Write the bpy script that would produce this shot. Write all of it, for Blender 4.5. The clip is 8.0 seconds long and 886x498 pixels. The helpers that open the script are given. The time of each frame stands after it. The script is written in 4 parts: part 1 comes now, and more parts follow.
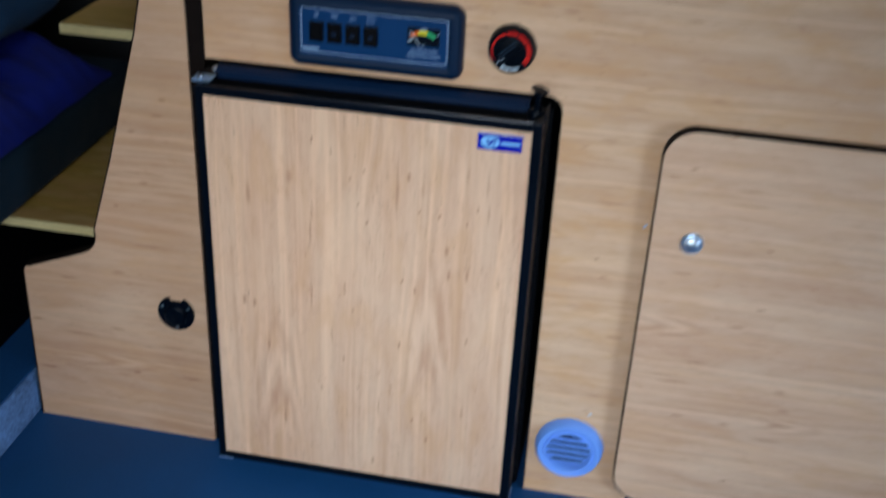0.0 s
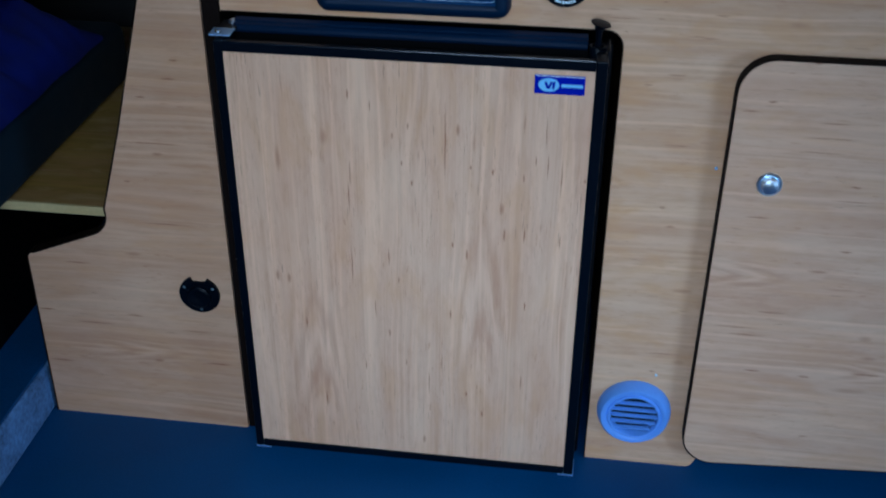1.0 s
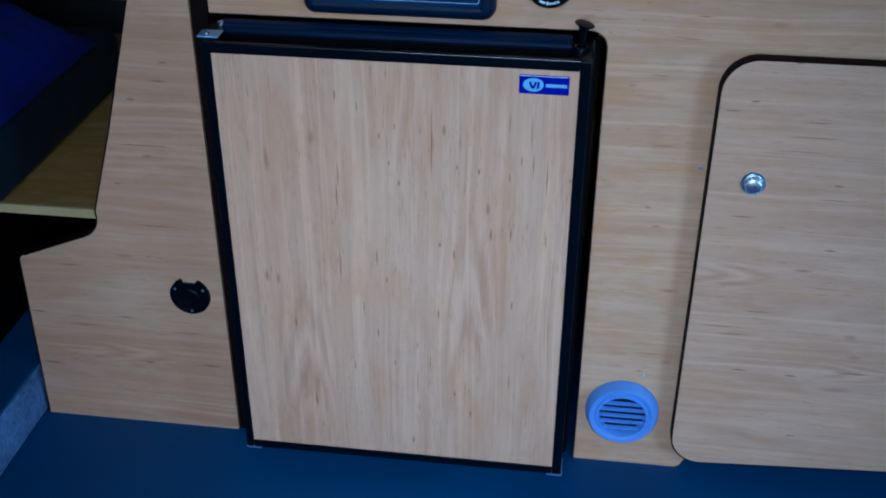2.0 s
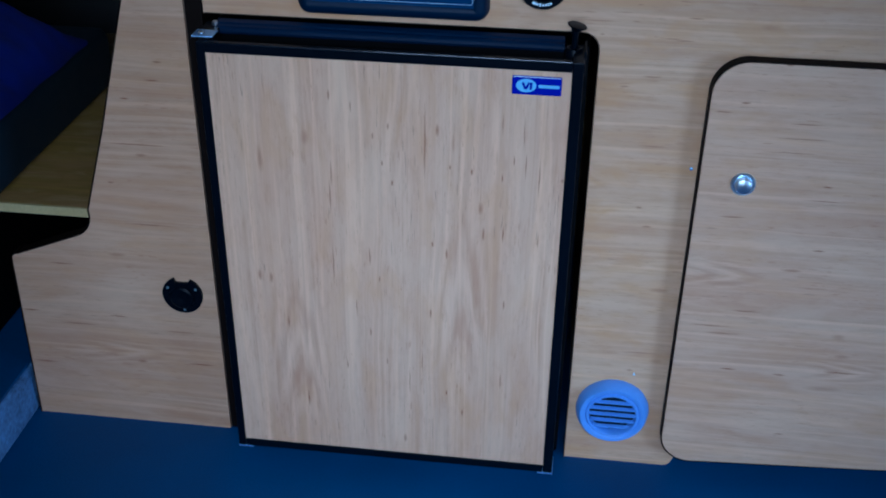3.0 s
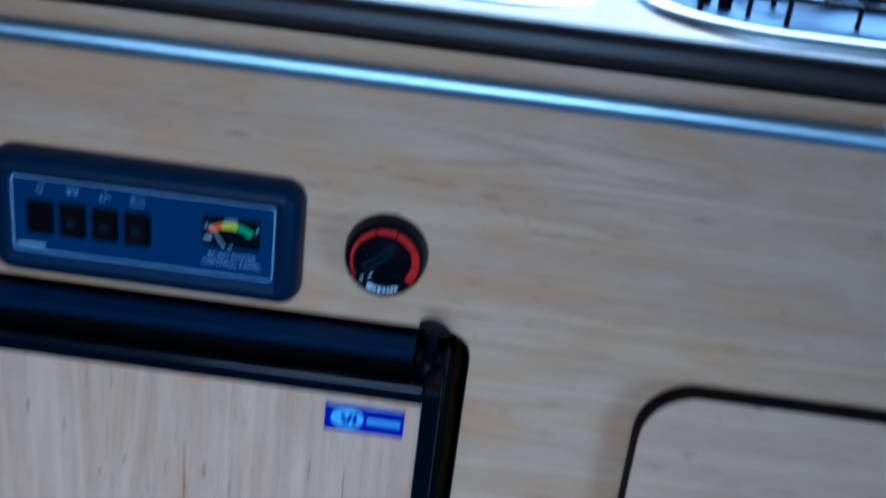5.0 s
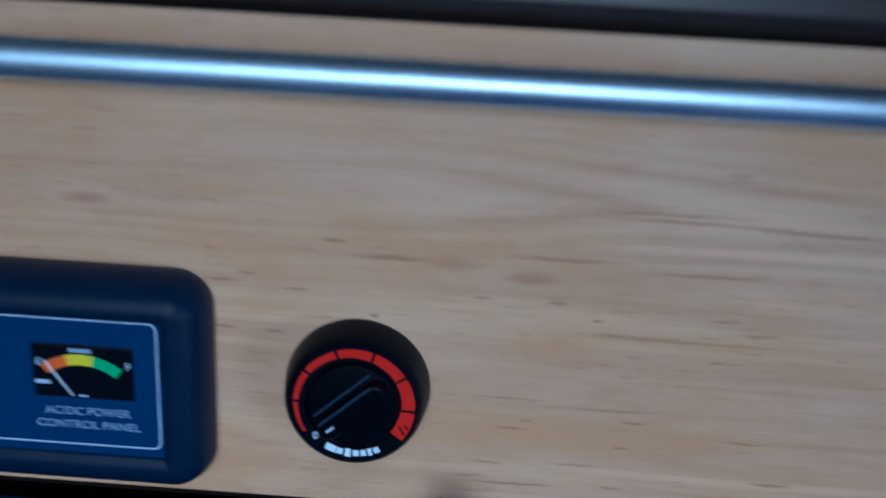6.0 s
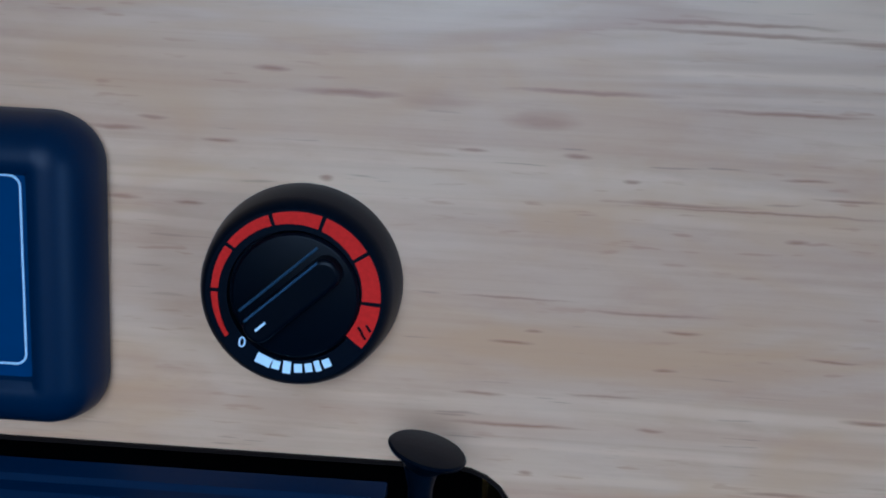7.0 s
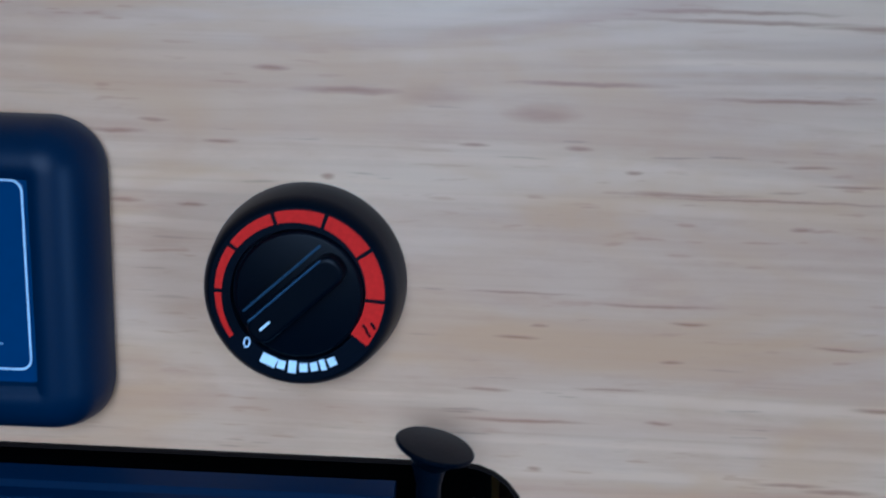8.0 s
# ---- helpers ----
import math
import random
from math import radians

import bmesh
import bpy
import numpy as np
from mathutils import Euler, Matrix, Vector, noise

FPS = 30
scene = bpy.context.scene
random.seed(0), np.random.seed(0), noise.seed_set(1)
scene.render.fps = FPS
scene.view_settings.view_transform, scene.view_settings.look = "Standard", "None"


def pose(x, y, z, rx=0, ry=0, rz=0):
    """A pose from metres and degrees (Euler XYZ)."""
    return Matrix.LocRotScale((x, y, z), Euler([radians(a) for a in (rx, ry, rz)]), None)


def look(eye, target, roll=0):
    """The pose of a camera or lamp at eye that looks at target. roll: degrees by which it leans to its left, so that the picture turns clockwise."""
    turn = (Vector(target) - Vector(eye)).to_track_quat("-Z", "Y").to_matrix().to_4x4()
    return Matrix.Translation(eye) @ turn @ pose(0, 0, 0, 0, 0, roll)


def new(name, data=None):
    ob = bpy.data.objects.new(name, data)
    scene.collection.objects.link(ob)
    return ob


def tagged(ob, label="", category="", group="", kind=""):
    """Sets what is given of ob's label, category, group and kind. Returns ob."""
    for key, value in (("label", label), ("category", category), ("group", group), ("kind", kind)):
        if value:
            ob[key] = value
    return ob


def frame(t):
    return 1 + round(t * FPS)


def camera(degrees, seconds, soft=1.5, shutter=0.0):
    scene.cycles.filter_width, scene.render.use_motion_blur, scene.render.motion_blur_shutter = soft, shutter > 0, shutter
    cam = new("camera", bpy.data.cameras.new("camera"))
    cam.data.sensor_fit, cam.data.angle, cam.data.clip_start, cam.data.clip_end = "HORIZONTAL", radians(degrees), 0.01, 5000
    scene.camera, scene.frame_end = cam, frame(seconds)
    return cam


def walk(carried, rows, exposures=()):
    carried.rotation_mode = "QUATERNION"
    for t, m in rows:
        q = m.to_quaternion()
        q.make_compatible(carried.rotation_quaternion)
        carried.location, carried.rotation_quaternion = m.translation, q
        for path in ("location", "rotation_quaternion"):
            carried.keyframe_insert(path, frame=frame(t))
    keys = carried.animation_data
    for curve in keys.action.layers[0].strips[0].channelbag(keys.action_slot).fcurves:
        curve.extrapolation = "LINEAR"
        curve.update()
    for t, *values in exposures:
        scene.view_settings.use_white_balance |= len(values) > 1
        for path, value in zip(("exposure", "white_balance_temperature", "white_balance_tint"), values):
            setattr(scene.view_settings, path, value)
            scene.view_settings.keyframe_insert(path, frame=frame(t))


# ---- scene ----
cam = camera(44.0, 8.0, 1.9, 0.55)
PATH = [
    (0, (0.462, -1.101, 0.966), (0.177, 0.619, -0.013), 2.9),
    (0.2, (0.42, -1.07, 0.943), (0.148, 0.628, -0.079), 2.5),
    (0.5, (0.373, -1.03, 0.932), (0.108, 0.683, -0.066), 1.9),
    (0.6, (0.362, -1.02, 0.928), (0.109, 0.69, -0.078), 1.5),
    (0.8, (0.36, -1.01, 0.925), (0.117, 0.684, -0.11), 0.8),
    (1, (0.361, -1.018, 0.914), (0.138, 0.671, -0.135), 0.3),
    (1.2, (0.362, -1.023, 0.907), (0.14, 0.676, -0.124), 0.3),
    (2.3, (0.379, -1.033, 0.907), (0.154, 0.669, -0.119), 0.1),
    (2.5, (0.374, -1.034, 0.913), (0.158, 0.672, -0.108), 0.1),
    (2.7, (0.373, -1.032, 0.912), (0.162, 0.666, -0.123), 0.3),
    (3, (0.371, -1.039, 0.909), (0.17, 0.666, -0.117), 0.7),
    (3.5, (0.377, -1.038, 0.904), (0.19, 0.671, -0.118), 0.8),
    (3.7, (0.378, -1.03, 0.887), (0.207, 0.71, -0.086), 1.7),
    (3.9, (0.391, -0.994, 0.892), (0.225, 0.785, -0.008), 2.1),
    (4, (0.394, -0.969, 0.896), (0.243, 0.823, 0.019), 2.3),
    (4.1, (0.395, -0.931, 0.896), (0.253, 0.874, 0.046), 2.2),
    (4.2, (0.394, -0.886, 0.891), (0.258, 0.925, 0.053), 1.5),
    (4.3, (0.392, -0.838, 0.885), (0.255, 0.971, 0.044), 1.5),
    (4.4, (0.382, -0.787, 0.879), (0.26, 1.026, 0.042), 2.4),
    (4.5, (0.37, -0.734, 0.873), (0.246, 1.076, 0.029), 2.8),
    (4.6, (0.363, -0.691, 0.868), (0.262, 1.104, -0.009), 3.3),
    (4.7, (0.361, -0.659, 0.866), (0.292, 1.135, -0.015), 4.5),
    (4.8, (0.364, -0.644, 0.871), (0.32, 1.155, -0.002), 5.8),
    (4.9, (0.372, -0.629, 0.872), (0.348, 1.178, 0.014), 6.9),
    (5, (0.389, -0.606, 0.873), (0.351, 1.214, 0.046), 7.0),
    (5.1, (0.385, -0.587, 0.877), (0.366, 1.246, 0.076), 6.7),
    (5.2, (0.35, -0.557, 0.887), (0.436, 1.254, 0.047), 7.5),
    (6.3, (0.402, -0.3018, 0.7193), (0.299, 1.6052, 0.1253), 2.1),
    (6.5, (0.4124, -0.2852, 0.6955), (0.3624, 1.6448, 0.1725), 2.6),
    (6.7, (0.4148, -0.2747, 0.6823), (0.2898, 1.6593, 0.1883), 3.0),
    (7, (0.3878, -0.2724, 0.6652), (0.3168, 1.6736, 0.2092), 3.0),
    (7.5, (0.3938, -0.268, 0.6804), (0.3148, 1.659, 0.1565), 2.2),
    (8, (0.3888, -0.2724, 0.6612), (0.3048, 1.6786, 0.2250), 1.6),
]
EXPOSURES = [(0, 0.40, 6600, 12), (0.2, 0.23, 6300, 12), (0.5, -0.12, 5680, 9), (1.0, -0.17, 5370, 8), (2.5, -0.13, 4950, 8), (3.6, -0.18, 4900, 7), (4.0, -0.33, 4950, 5), (4.5, -0.14, 4650, 2), (5.0, -0.08, 4570, 3), (5.2, 0.08, 4560, 3), (6.4, 0.10, 5320, 10), (7.0, 0.22, 4980, 9), (7.5, 0.38, 4940, 8), (8.0, 0.42, 4900, 9)]
walk(cam, [(t, look(eye, target, roll)) for t, eye, target, roll in PATH], EXPOSURES)

# ---- world and light ----
world = bpy.data.worlds.new("sky")
scene.world = world
world.use_nodes = True
wn = world.node_tree
sky = wn.nodes.new("ShaderNodeTexSky")
sky.sky_type = "NISHITA"
sky.sun_disc = False
sky.sun_elevation = radians(38)
sky.sun_rotation = radians(150)
wn.links.new(sky.outputs[0], wn.nodes["Background"].inputs[0])
wn.nodes["Background"].inputs[1].default_value = 0.10


def opening_light(name, m, size_x, size_y, watts, colour, spread=125):
    data = bpy.data.lights.new(name, "AREA")
    data.shape, data.size, data.size_y = "RECTANGLE", size_x, size_y
    data.energy, data.color, data.spread = watts, colour, radians(spread)
    ob = new(name, data)
    ob.matrix_world = m
    return ob


# daylight of the open sliding door behind the camera and the window over the worktop, plus an added side light
DAY = (0.685, 0.83, 0.97)
opening_light("daylight_door", look((0.30, -1.19, 0.77), (0.26, 0, 0.20)), 0.62, 0.84, 1.75, DAY, 60)
# side light with no known source, added for the shadow beside the cupboard door
opening_light("added_side_light", look((1.48, -0.86, 0.44), (0.30, 0, 0.08)), 0.36, 0.36, 1.6, (0.48, 0.71, 1.0), 84)
opening_light("daylight_window", look((0.6, 0.60, 1.20), (0.6, -0.3, 0.75)), 0.95, 0.42, 8.5, (0.74, 0.87, 1.0))


# ---- materials ----
def material(name):
    m = bpy.data.materials.new(name)
    m.use_nodes = True
    return m, m.node_tree, m.node_tree.nodes["Principled BSDF"]


def node(nt, kind, op=None, **values):
    n = nt.nodes.new(kind)
    if op:
        n.operation = op
    for key, value in values.items():
        k = int(key[1:]) if key[0] == "i" and key[1:].isdigit() else key
        if isinstance(value, bpy.types.NodeSocket):
            nt.links.new(value, n.inputs[k])
        else:
            n.inputs[k].default_value = value
    return n


def noise_of(nt, vec, sx, sy, sz=1.0, detail=3.0, rough=0.55, warp=0.0):
    scaled = node(nt, "ShaderNodeVectorMath", "MULTIPLY", i0=vec, i1=(sx, sy, sz)).outputs[0]
    return node(nt, "ShaderNodeTexNoise", Vector=scaled, Scale=1.0, Detail=detail, Roughness=rough, Distortion=warp).outputs[0]


def ranged(nt, value, a, b, c=0.0, d=1.0):
    n = node(nt, "ShaderNodeMapRange", i0=value, i1=a, i2=b, i3=c, i4=d)
    n.clamp = True
    return n.outputs[0]


def mixed(nt, fac, a, b, mode="MIX"):
    n = nt.nodes.new("ShaderNodeMix")
    n.data_type, n.blend_type = "RGBA", mode
    for k, v in ((0, fac), (6, a), (7, b)):
        if isinstance(v, bpy.types.NodeSocket):
            nt.links.new(v, n.inputs[k])
        else:
            n.inputs[k].default_value = v if k == 0 else (*v, 1)
    return n.outputs[2]


def wood(name, axes, seed, light, mid, dark, marks=(), fleck=0.6, figures=(), depth=1.0, cloud=0.5):
    """Printed alder laminate: axes names the way along, across and through the boards."""
    m, nt, bsdf = material(name)
    pos = nt.nodes.new("ShaderNodeNewGeometry").outputs["Position"]
    xyz = node(nt, "ShaderNodeSeparateXYZ", i0=pos)
    along, across, deep = (xyz.outputs["xyz".index(a)] for a in axes)
    flat = node(nt, "ShaderNodeCombineXYZ", i0=along, i1=across, i2=seed).outputs[0]
    sway = noise_of(nt, flat, 3.0, 12.0, detail=2.0)
    push = node(nt, "ShaderNodeMath", "MULTIPLY_ADD", i0=sway, i1=0.018, i2=-0.009).outputs[0]
    bent = node(nt, "ShaderNodeMath", "ADD", i0=across, i1=push).outputs[0]
    vec = node(nt, "ShaderNodeCombineXYZ", i0=along, i1=bent, i2=seed).outputs[0]
    # staves of slightly different tone, glued side by side
    stave = node(nt, "ShaderNodeMath", "MULTIPLY", i0=across, i1=21.0).outputs[0]
    stave = node(nt, "ShaderNodeMath", "FLOOR", i0=stave).outputs[0]
    tone = nt.nodes.new("ShaderNodeTexWhiteNoise")
    tone.noise_dimensions = "1D"
    nt.links.new(node(nt, "ShaderNodeMath", "ADD", i0=stave, i1=seed).outputs[0], tone.inputs["W"])
    broad = noise_of(nt, vec, 2.0, 26.0, detail=3.0, warp=0.6)
    rings = noise_of(nt, vec, 4.0, 95.0, detail=4.0, warp=1.1)
    fine = noise_of(nt, flat, 14.0, 620.0, detail=3.0, rough=0.7)
    colour = mixed(nt, ranged(nt, broad, 0.34, 0.68, 0.0, 0.72), light, mid)
    colour = mixed(nt, ranged(nt, rings, 0.48, 0.80, 0.0, 0.16), colour, dark)
    colour = mixed(nt, ranged(nt, tone.outputs[0], 0.0, 1.0, 0.0, 0.17), colour, dark)
    lines = noise_of(nt, vec, 5.0, 210.0, detail=5.0, rough=0.65, warp=0.4)
    colour = mixed(nt, ranged(nt, lines, 0.54, 0.76, 0.0, 0.15), colour, dark)
    pale = noise_of(nt, vec, 3.0, 60.0, detail=3.0, warp=0.8)
    colour = mixed(nt, ranged(nt, pale, 0.52, 0.70, 0.0, 0.55), colour, tuple(min(1.0, c * k) for c, k in zip(light, (1.13, 1.10, 1.05))))
    veins = noise_of(nt, vec, 9.0, 125.0, detail=4.0, rough=0.6, warp=1.4)
    colour = mixed(nt, ranged(nt, veins, 0.58, 0.70, 0.0, 0.18), colour, (0.47, 0.25, 0.13))
    blush = noise_of(nt, vec, 6.0, 30.0, detail=2.0)
    colour = mixed(nt, ranged(nt, blush, 0.50, 0.74, 0.0, 0.48), colour, (0.57, 0.325, 0.19))
    colour = mixed(nt, ranged(nt, fine, 0.45, 0.75, 0.0, 0.20), colour, dark)
    mottle = noise_of(nt, flat, 45.0, 150.0, detail=4.0, rough=0.65)
    colour = mixed(nt, ranged(nt, mottle, 0.48, 0.74, 0.0, 0.27), colour, dark)
    threads = noise_of(nt, vec, 1.6, 150.0, detail=2.0, rough=0.4)
    colour = mixed(nt, ranged(nt, threads, 0.58, 0.70, 0.0, 0.55), colour, tuple(min(1.0, c * k) for c, k in zip(light, (1.14, 1.13, 1.10))))
    colour = mixed(nt, ranged(nt, threads, 0.42, 0.30, 0.0, 0.30), colour, (0.56, 0.30, 0.165))
    hairs = noise_of(nt, flat, 2.6, 360.0, detail=3.0, rough=0.5)
    colour = mixed(nt, ranged(nt, hairs, 0.60, 0.70, 0.0, 0.18), colour, (0.40, 0.17, 0.075))
    # growth-ring contours, drawn out along the boards
    swell = noise_of(nt, vec, 0.8, 15.0, detail=1.5, rough=0.4, warp=0.2)
    contour = node(nt, "ShaderNodeMath", "SINE", i0=node(nt, "ShaderNodeMath", "MULTIPLY", i0=swell, i1=80.0).outputs[0]).outputs[0]
    shown = noise_of(nt, flat, 4.0, 9.0, detail=2.0)
    here = node(nt, "ShaderNodeMath", "MULTIPLY", i0=ranged(nt, contour, 0.45, 1.0), i1=ranged(nt, shown, 0.46, 0.64, 0.03, 0.24)).outputs[0]
    colour = mixed(nt, here, colour, (0.50, 0.235, 0.115))
    here = node(nt, "ShaderNodeMath", "MULTIPLY", i0=ranged(nt, contour, -0.55, -1.0), i1=ranged(nt, shown, 0.46, 0.64, 0.05, 0.36)).outputs[0]
    colour = mixed(nt, here, colour, tuple(min(1.0, c * k) for c, k in zip(light, (1.12, 1.12, 1.08))))
    # blotches of warmer and paler tone
    patch = noise_of(nt, flat, 11.0, 34.0, detail=3.0, rough=0.6, warp=0.5)
    colour = mixed(nt, ranged(nt, patch, 0.50, 0.68, 0.0, 0.62 * cloud), colour, (0.615, 0.328, 0.150))
    colour = mixed(nt, ranged(nt, patch, 0.48, 0.30, 0.0, 0.40), colour, (0.73, 0.497, 0.328))
    # pores and short dark flecks along the grain
    streaks = noise_of(nt, flat, 38.0, 640.0, detail=2.0, rough=0.5)
    where = noise_of(nt, vec, 7.0, 22.0, detail=2.0)
    flecks = node(nt, "ShaderNodeMath", "MULTIPLY", i0=ranged(nt, streaks, 0.668, 0.71), i1=ranged(nt, where, 0.44, 0.60, 0.0, fleck)).outputs[0]
    colour = mixed(nt, flecks, colour, (0.20, 0.078, 0.038))
    dashes = noise_of(nt, flat, 60.0, 520.0, detail=2.0, rough=0.6)
    zone = noise_of(nt, vec, 9.0, 40.0, detail=2.0)
    faint = node(nt, "ShaderNodeMath", "MULTIPLY", i0=ranged(nt, dashes, 0.62, 0.69), i1=ranged(nt, zone, 0.42, 0.62, 0.0, 0.42)).outputs[0]
    colour = mixed(nt, faint, colour, (0.42, 0.165, 0.075))
    # arched growth-ring figure where the veneer cuts a swell in the trunk
    for x, z, half, thick in figures:
        u, v = (z, x) if axes[0] == "z" else (x, z)
        off = node(nt, "ShaderNodeVectorMath", "SUBTRACT", i0=vec, i1=(u, v, seed)).outputs[0]
        off = node(nt, "ShaderNodeVectorMath", "MULTIPLY", i0=off, i1=(1 / half, 1 / thick, 0)).outputs[0]
        far = nt.nodes.new("ShaderNodeVectorMath")
        far.operation = "LENGTH"
        nt.links.new(off, far.inputs[0])
        both = node(nt, "ShaderNodeSeparateXYZ", i0=off)
        bow = node(nt, "ShaderNodeMath", "MULTIPLY", i0=both.outputs[1], i1=both.outputs[1]).outputs[0]
        bow = node(nt, "ShaderNodeMath", "MULTIPLY_ADD", i0=bow, i1=2.2, i2=both.outputs[0]).outputs[0]
        ring = node(nt, "ShaderNodeMath", "MULTIPLY_ADD", i0=bow, i1=7.5, i2=node(nt, "ShaderNodeMath", "MULTIPLY", i0=rings, i1=6.0).outputs[0]).outputs[0]
        ring = node(nt, "ShaderNodeMath", "SINE", i0=ring).outputs[0]
        near = ranged(nt, far.outputs["Value"], 0.35, 1.0, 1.0, 0.0)
        colour = mixed(nt, node(nt, "ShaderNodeMath", "MULTIPLY", i0=near, i1=ranged(nt, ring, 0.3, 1.0, 0.0, 0.38)).outputs[0], colour, dark)
        colour = mixed(nt, node(nt, "ShaderNodeMath", "MULTIPLY", i0=near, i1=ranged(nt, ring, -0.3, -1.0, 0.0, 0.48)).outputs[0], colour, tuple(min(1.0, c * 1.12) for c in light))
    # single knots, mineral streaks and stains
    wob = noise_of(nt, flat, 90.0, 260.0, detail=3.0)
    wob = node(nt, "ShaderNodeMath", "MULTIPLY_ADD", i0=wob, i1=0.0014, i2=-0.0007).outputs[0]
    spot = node(nt, "ShaderNodeCombineXYZ", i0=along, i1=node(nt, "ShaderNodeMath", "ADD", i0=across, i1=wob).outputs[0], i2=0.0).outputs[0]
    total = None
    for x, z, half, thick in marks:
        u, v = (z, x) if axes[0] == "z" else (x, z)
        off = node(nt, "ShaderNodeVectorMath", "SUBTRACT", i0=spot, i1=(u, v, 0)).outputs[0]
        off = node(nt, "ShaderNodeVectorMath", "MULTIPLY", i0=off, i1=(1 / (1.35 * half), 1 / ((1.0 if thick < 0.0009 else 0.72 if thick < 0.0022 else 0.95) * thick), 0)).outputs[0]
        far = nt.nodes.new("ShaderNodeVectorMath")
        far.operation = "LENGTH"
        nt.links.new(off, far.inputs[0])
        here = ranged(nt, far.outputs["Value"], 0.30, 1.0, 1.0 if thick < 0.0022 else 0.65 if thick < 0.0032 else 0.42, 0.0)
        total = here if total is None else node(nt, "ShaderNodeMath", "MAXIMUM", i0=total, i1=here).outputs[0]
    if total is not None:
        grainy = node(nt, "ShaderNodeMath", "MULTIPLY", i0=total, i1=ranged(nt, streaks, 0.3, 0.6, 0.62 * depth, 0.98 * depth)).outputs[0]
        colour = mixed(nt, grainy, colour, (0.30, 0.095, 0.034))
    nt.links.new(colour, bsdf.inputs["Base Color"])
    bsdf.inputs["Roughness"].default_value = 0.40
    bsdf.inputs["Specular IOR Level"].default_value = 0.62
    bump = node(nt, "ShaderNodeBump", Strength=0.12, Distance=0.0004, Height=fine)
    nt.links.new(bump.outputs[0], bsdf.inputs["Normal"])
    return m


def plain(name, colour, rough=0.5, metal=0.0, vary=0.15, grain=180.0, bump=0.15, spec=0.5, coarse=9.0):
    m, nt, bsdf = material(name)
    pos = nt.nodes.new("ShaderNodeNewGeometry").outputs["Position"]
    a = noise_of(nt, pos, coarse, coarse, coarse, detail=4.0)
    b = noise_of(nt, pos, grain, grain, grain, detail=2.0)
    low = tuple(c * (1 - vary) for c in colour)
    high = tuple(min(1.0, c * (1 + vary)) for c in colour)
    both = node(nt, "ShaderNodeMath", "MULTIPLY_ADD", i0=b, i1=0.4, i2=node(nt, "ShaderNodeMath", "MULTIPLY", i0=a, i1=0.6).outputs[0]).outputs[0]
    nt.links.new(mixed(nt, ranged(nt, both, 0.3, 0.7), low, high), bsdf.inputs["Base Color"])
    nt.links.new(ranged(nt, a, 0.3, 0.7, rough * 0.85, min(1.0, rough * 1.15)), bsdf.inputs["Roughness"])
    bsdf.inputs["Metallic"].default_value = metal
    bsdf.inputs["Specular IOR Level"].default_value = spec
    if bump:
        n = node(nt, "ShaderNodeBump", Strength=bump, Distance=0.0005, Height=b)
        nt.links.new(n.outputs[0], bsdf.inputs["Normal"])
    return m


def cloth(name, colour, rough=0.9, grain=900.0, vary=0.3):
    m = plain(name, colour, rough, 0.0, vary, grain, 0.6, 0.2, 14.0)
    bsdf = m.node_tree.nodes["Principled BSDF"]
    bsdf.inputs["Sheen Weight"].default_value = 0.02
    return m


ALDER = (0.71, 0.466, 0.302)
ALDER_MID = (0.625, 0.362, 0.218)
ALDER_DARK = (0.44, 0.205, 0.112)
PANEL_MARKS = [(0.4304, 0.6166, 0.0056, 0.0008), (0.4563, 0.6154, 0.0302, 0.0004), (0.3971, 0.5896, 0.0127, 0.0004), (0.4317, 0.5873, 0.0147, 0.0005), (0.3842, 0.627, 0.0035, 0.0006), (0.4102, 0.627, 0.0031, 0.0008), (0.4242, 0.6214, 0.0021, 0.0007), (0.4673, 0.6242, 0.0056, 0.0005), (0.4788, 0.6196, 0.0077, 0.0006), (0.4667, 0.6085, 0.0028, 0.0007), (0.3969, 0.5777, 0.0051, 0.0007), (0.4025, 0.581, 0.0022, 0.0006), (0.4347, 0.5557, 0.0033, 0.0009), (0.3993, 0.5548, 0.0156, 0.0007), (0.2936, 0.628, 0.0064, 0.0011), (0.3202, 0.626, 0.004, 0.0009), (0.3031, 0.6311, 0.0036, 0.0006), (0.3126, 0.6095, 0.0036, 0.0006), (0.2951, 0.6102, 0.0043, 0.0007), (0.3474, 0.618, 0.0017, 0.0013), (0.4371, 0.5724, 0.0029, 0.0006), (0.4797, 0.5777, 0.0065, 0.0005), (0.4029, 0.5415, 0.0018, 0.0008)]
PANEL_STAINS = [(0.3741, 0.639, 0.0091, 0.0036), (0.4007, 0.6352, 0.0084, 0.0028), (0.4497, 0.6589, 0.0272, 0.0011), (0.4455, 0.6612, 0.0217, 0.0009), (0.3333, 0.6447, 0.0042, 0.0013), (0.4705, 0.54, 0.0089, 0.0007), (0.4407, 0.5829, 0.0043, 0.0007), (0.4216, 0.5645, 0.0088, 0.0005), (0.353, 0.6397, 0.0126, 0.0017), (0.4128, 0.6429, 0.018, 0.0011), (0.4609, 0.6403, 0.0165, 0.001), (0.3893, 0.563, 0.0059, 0.0006)]
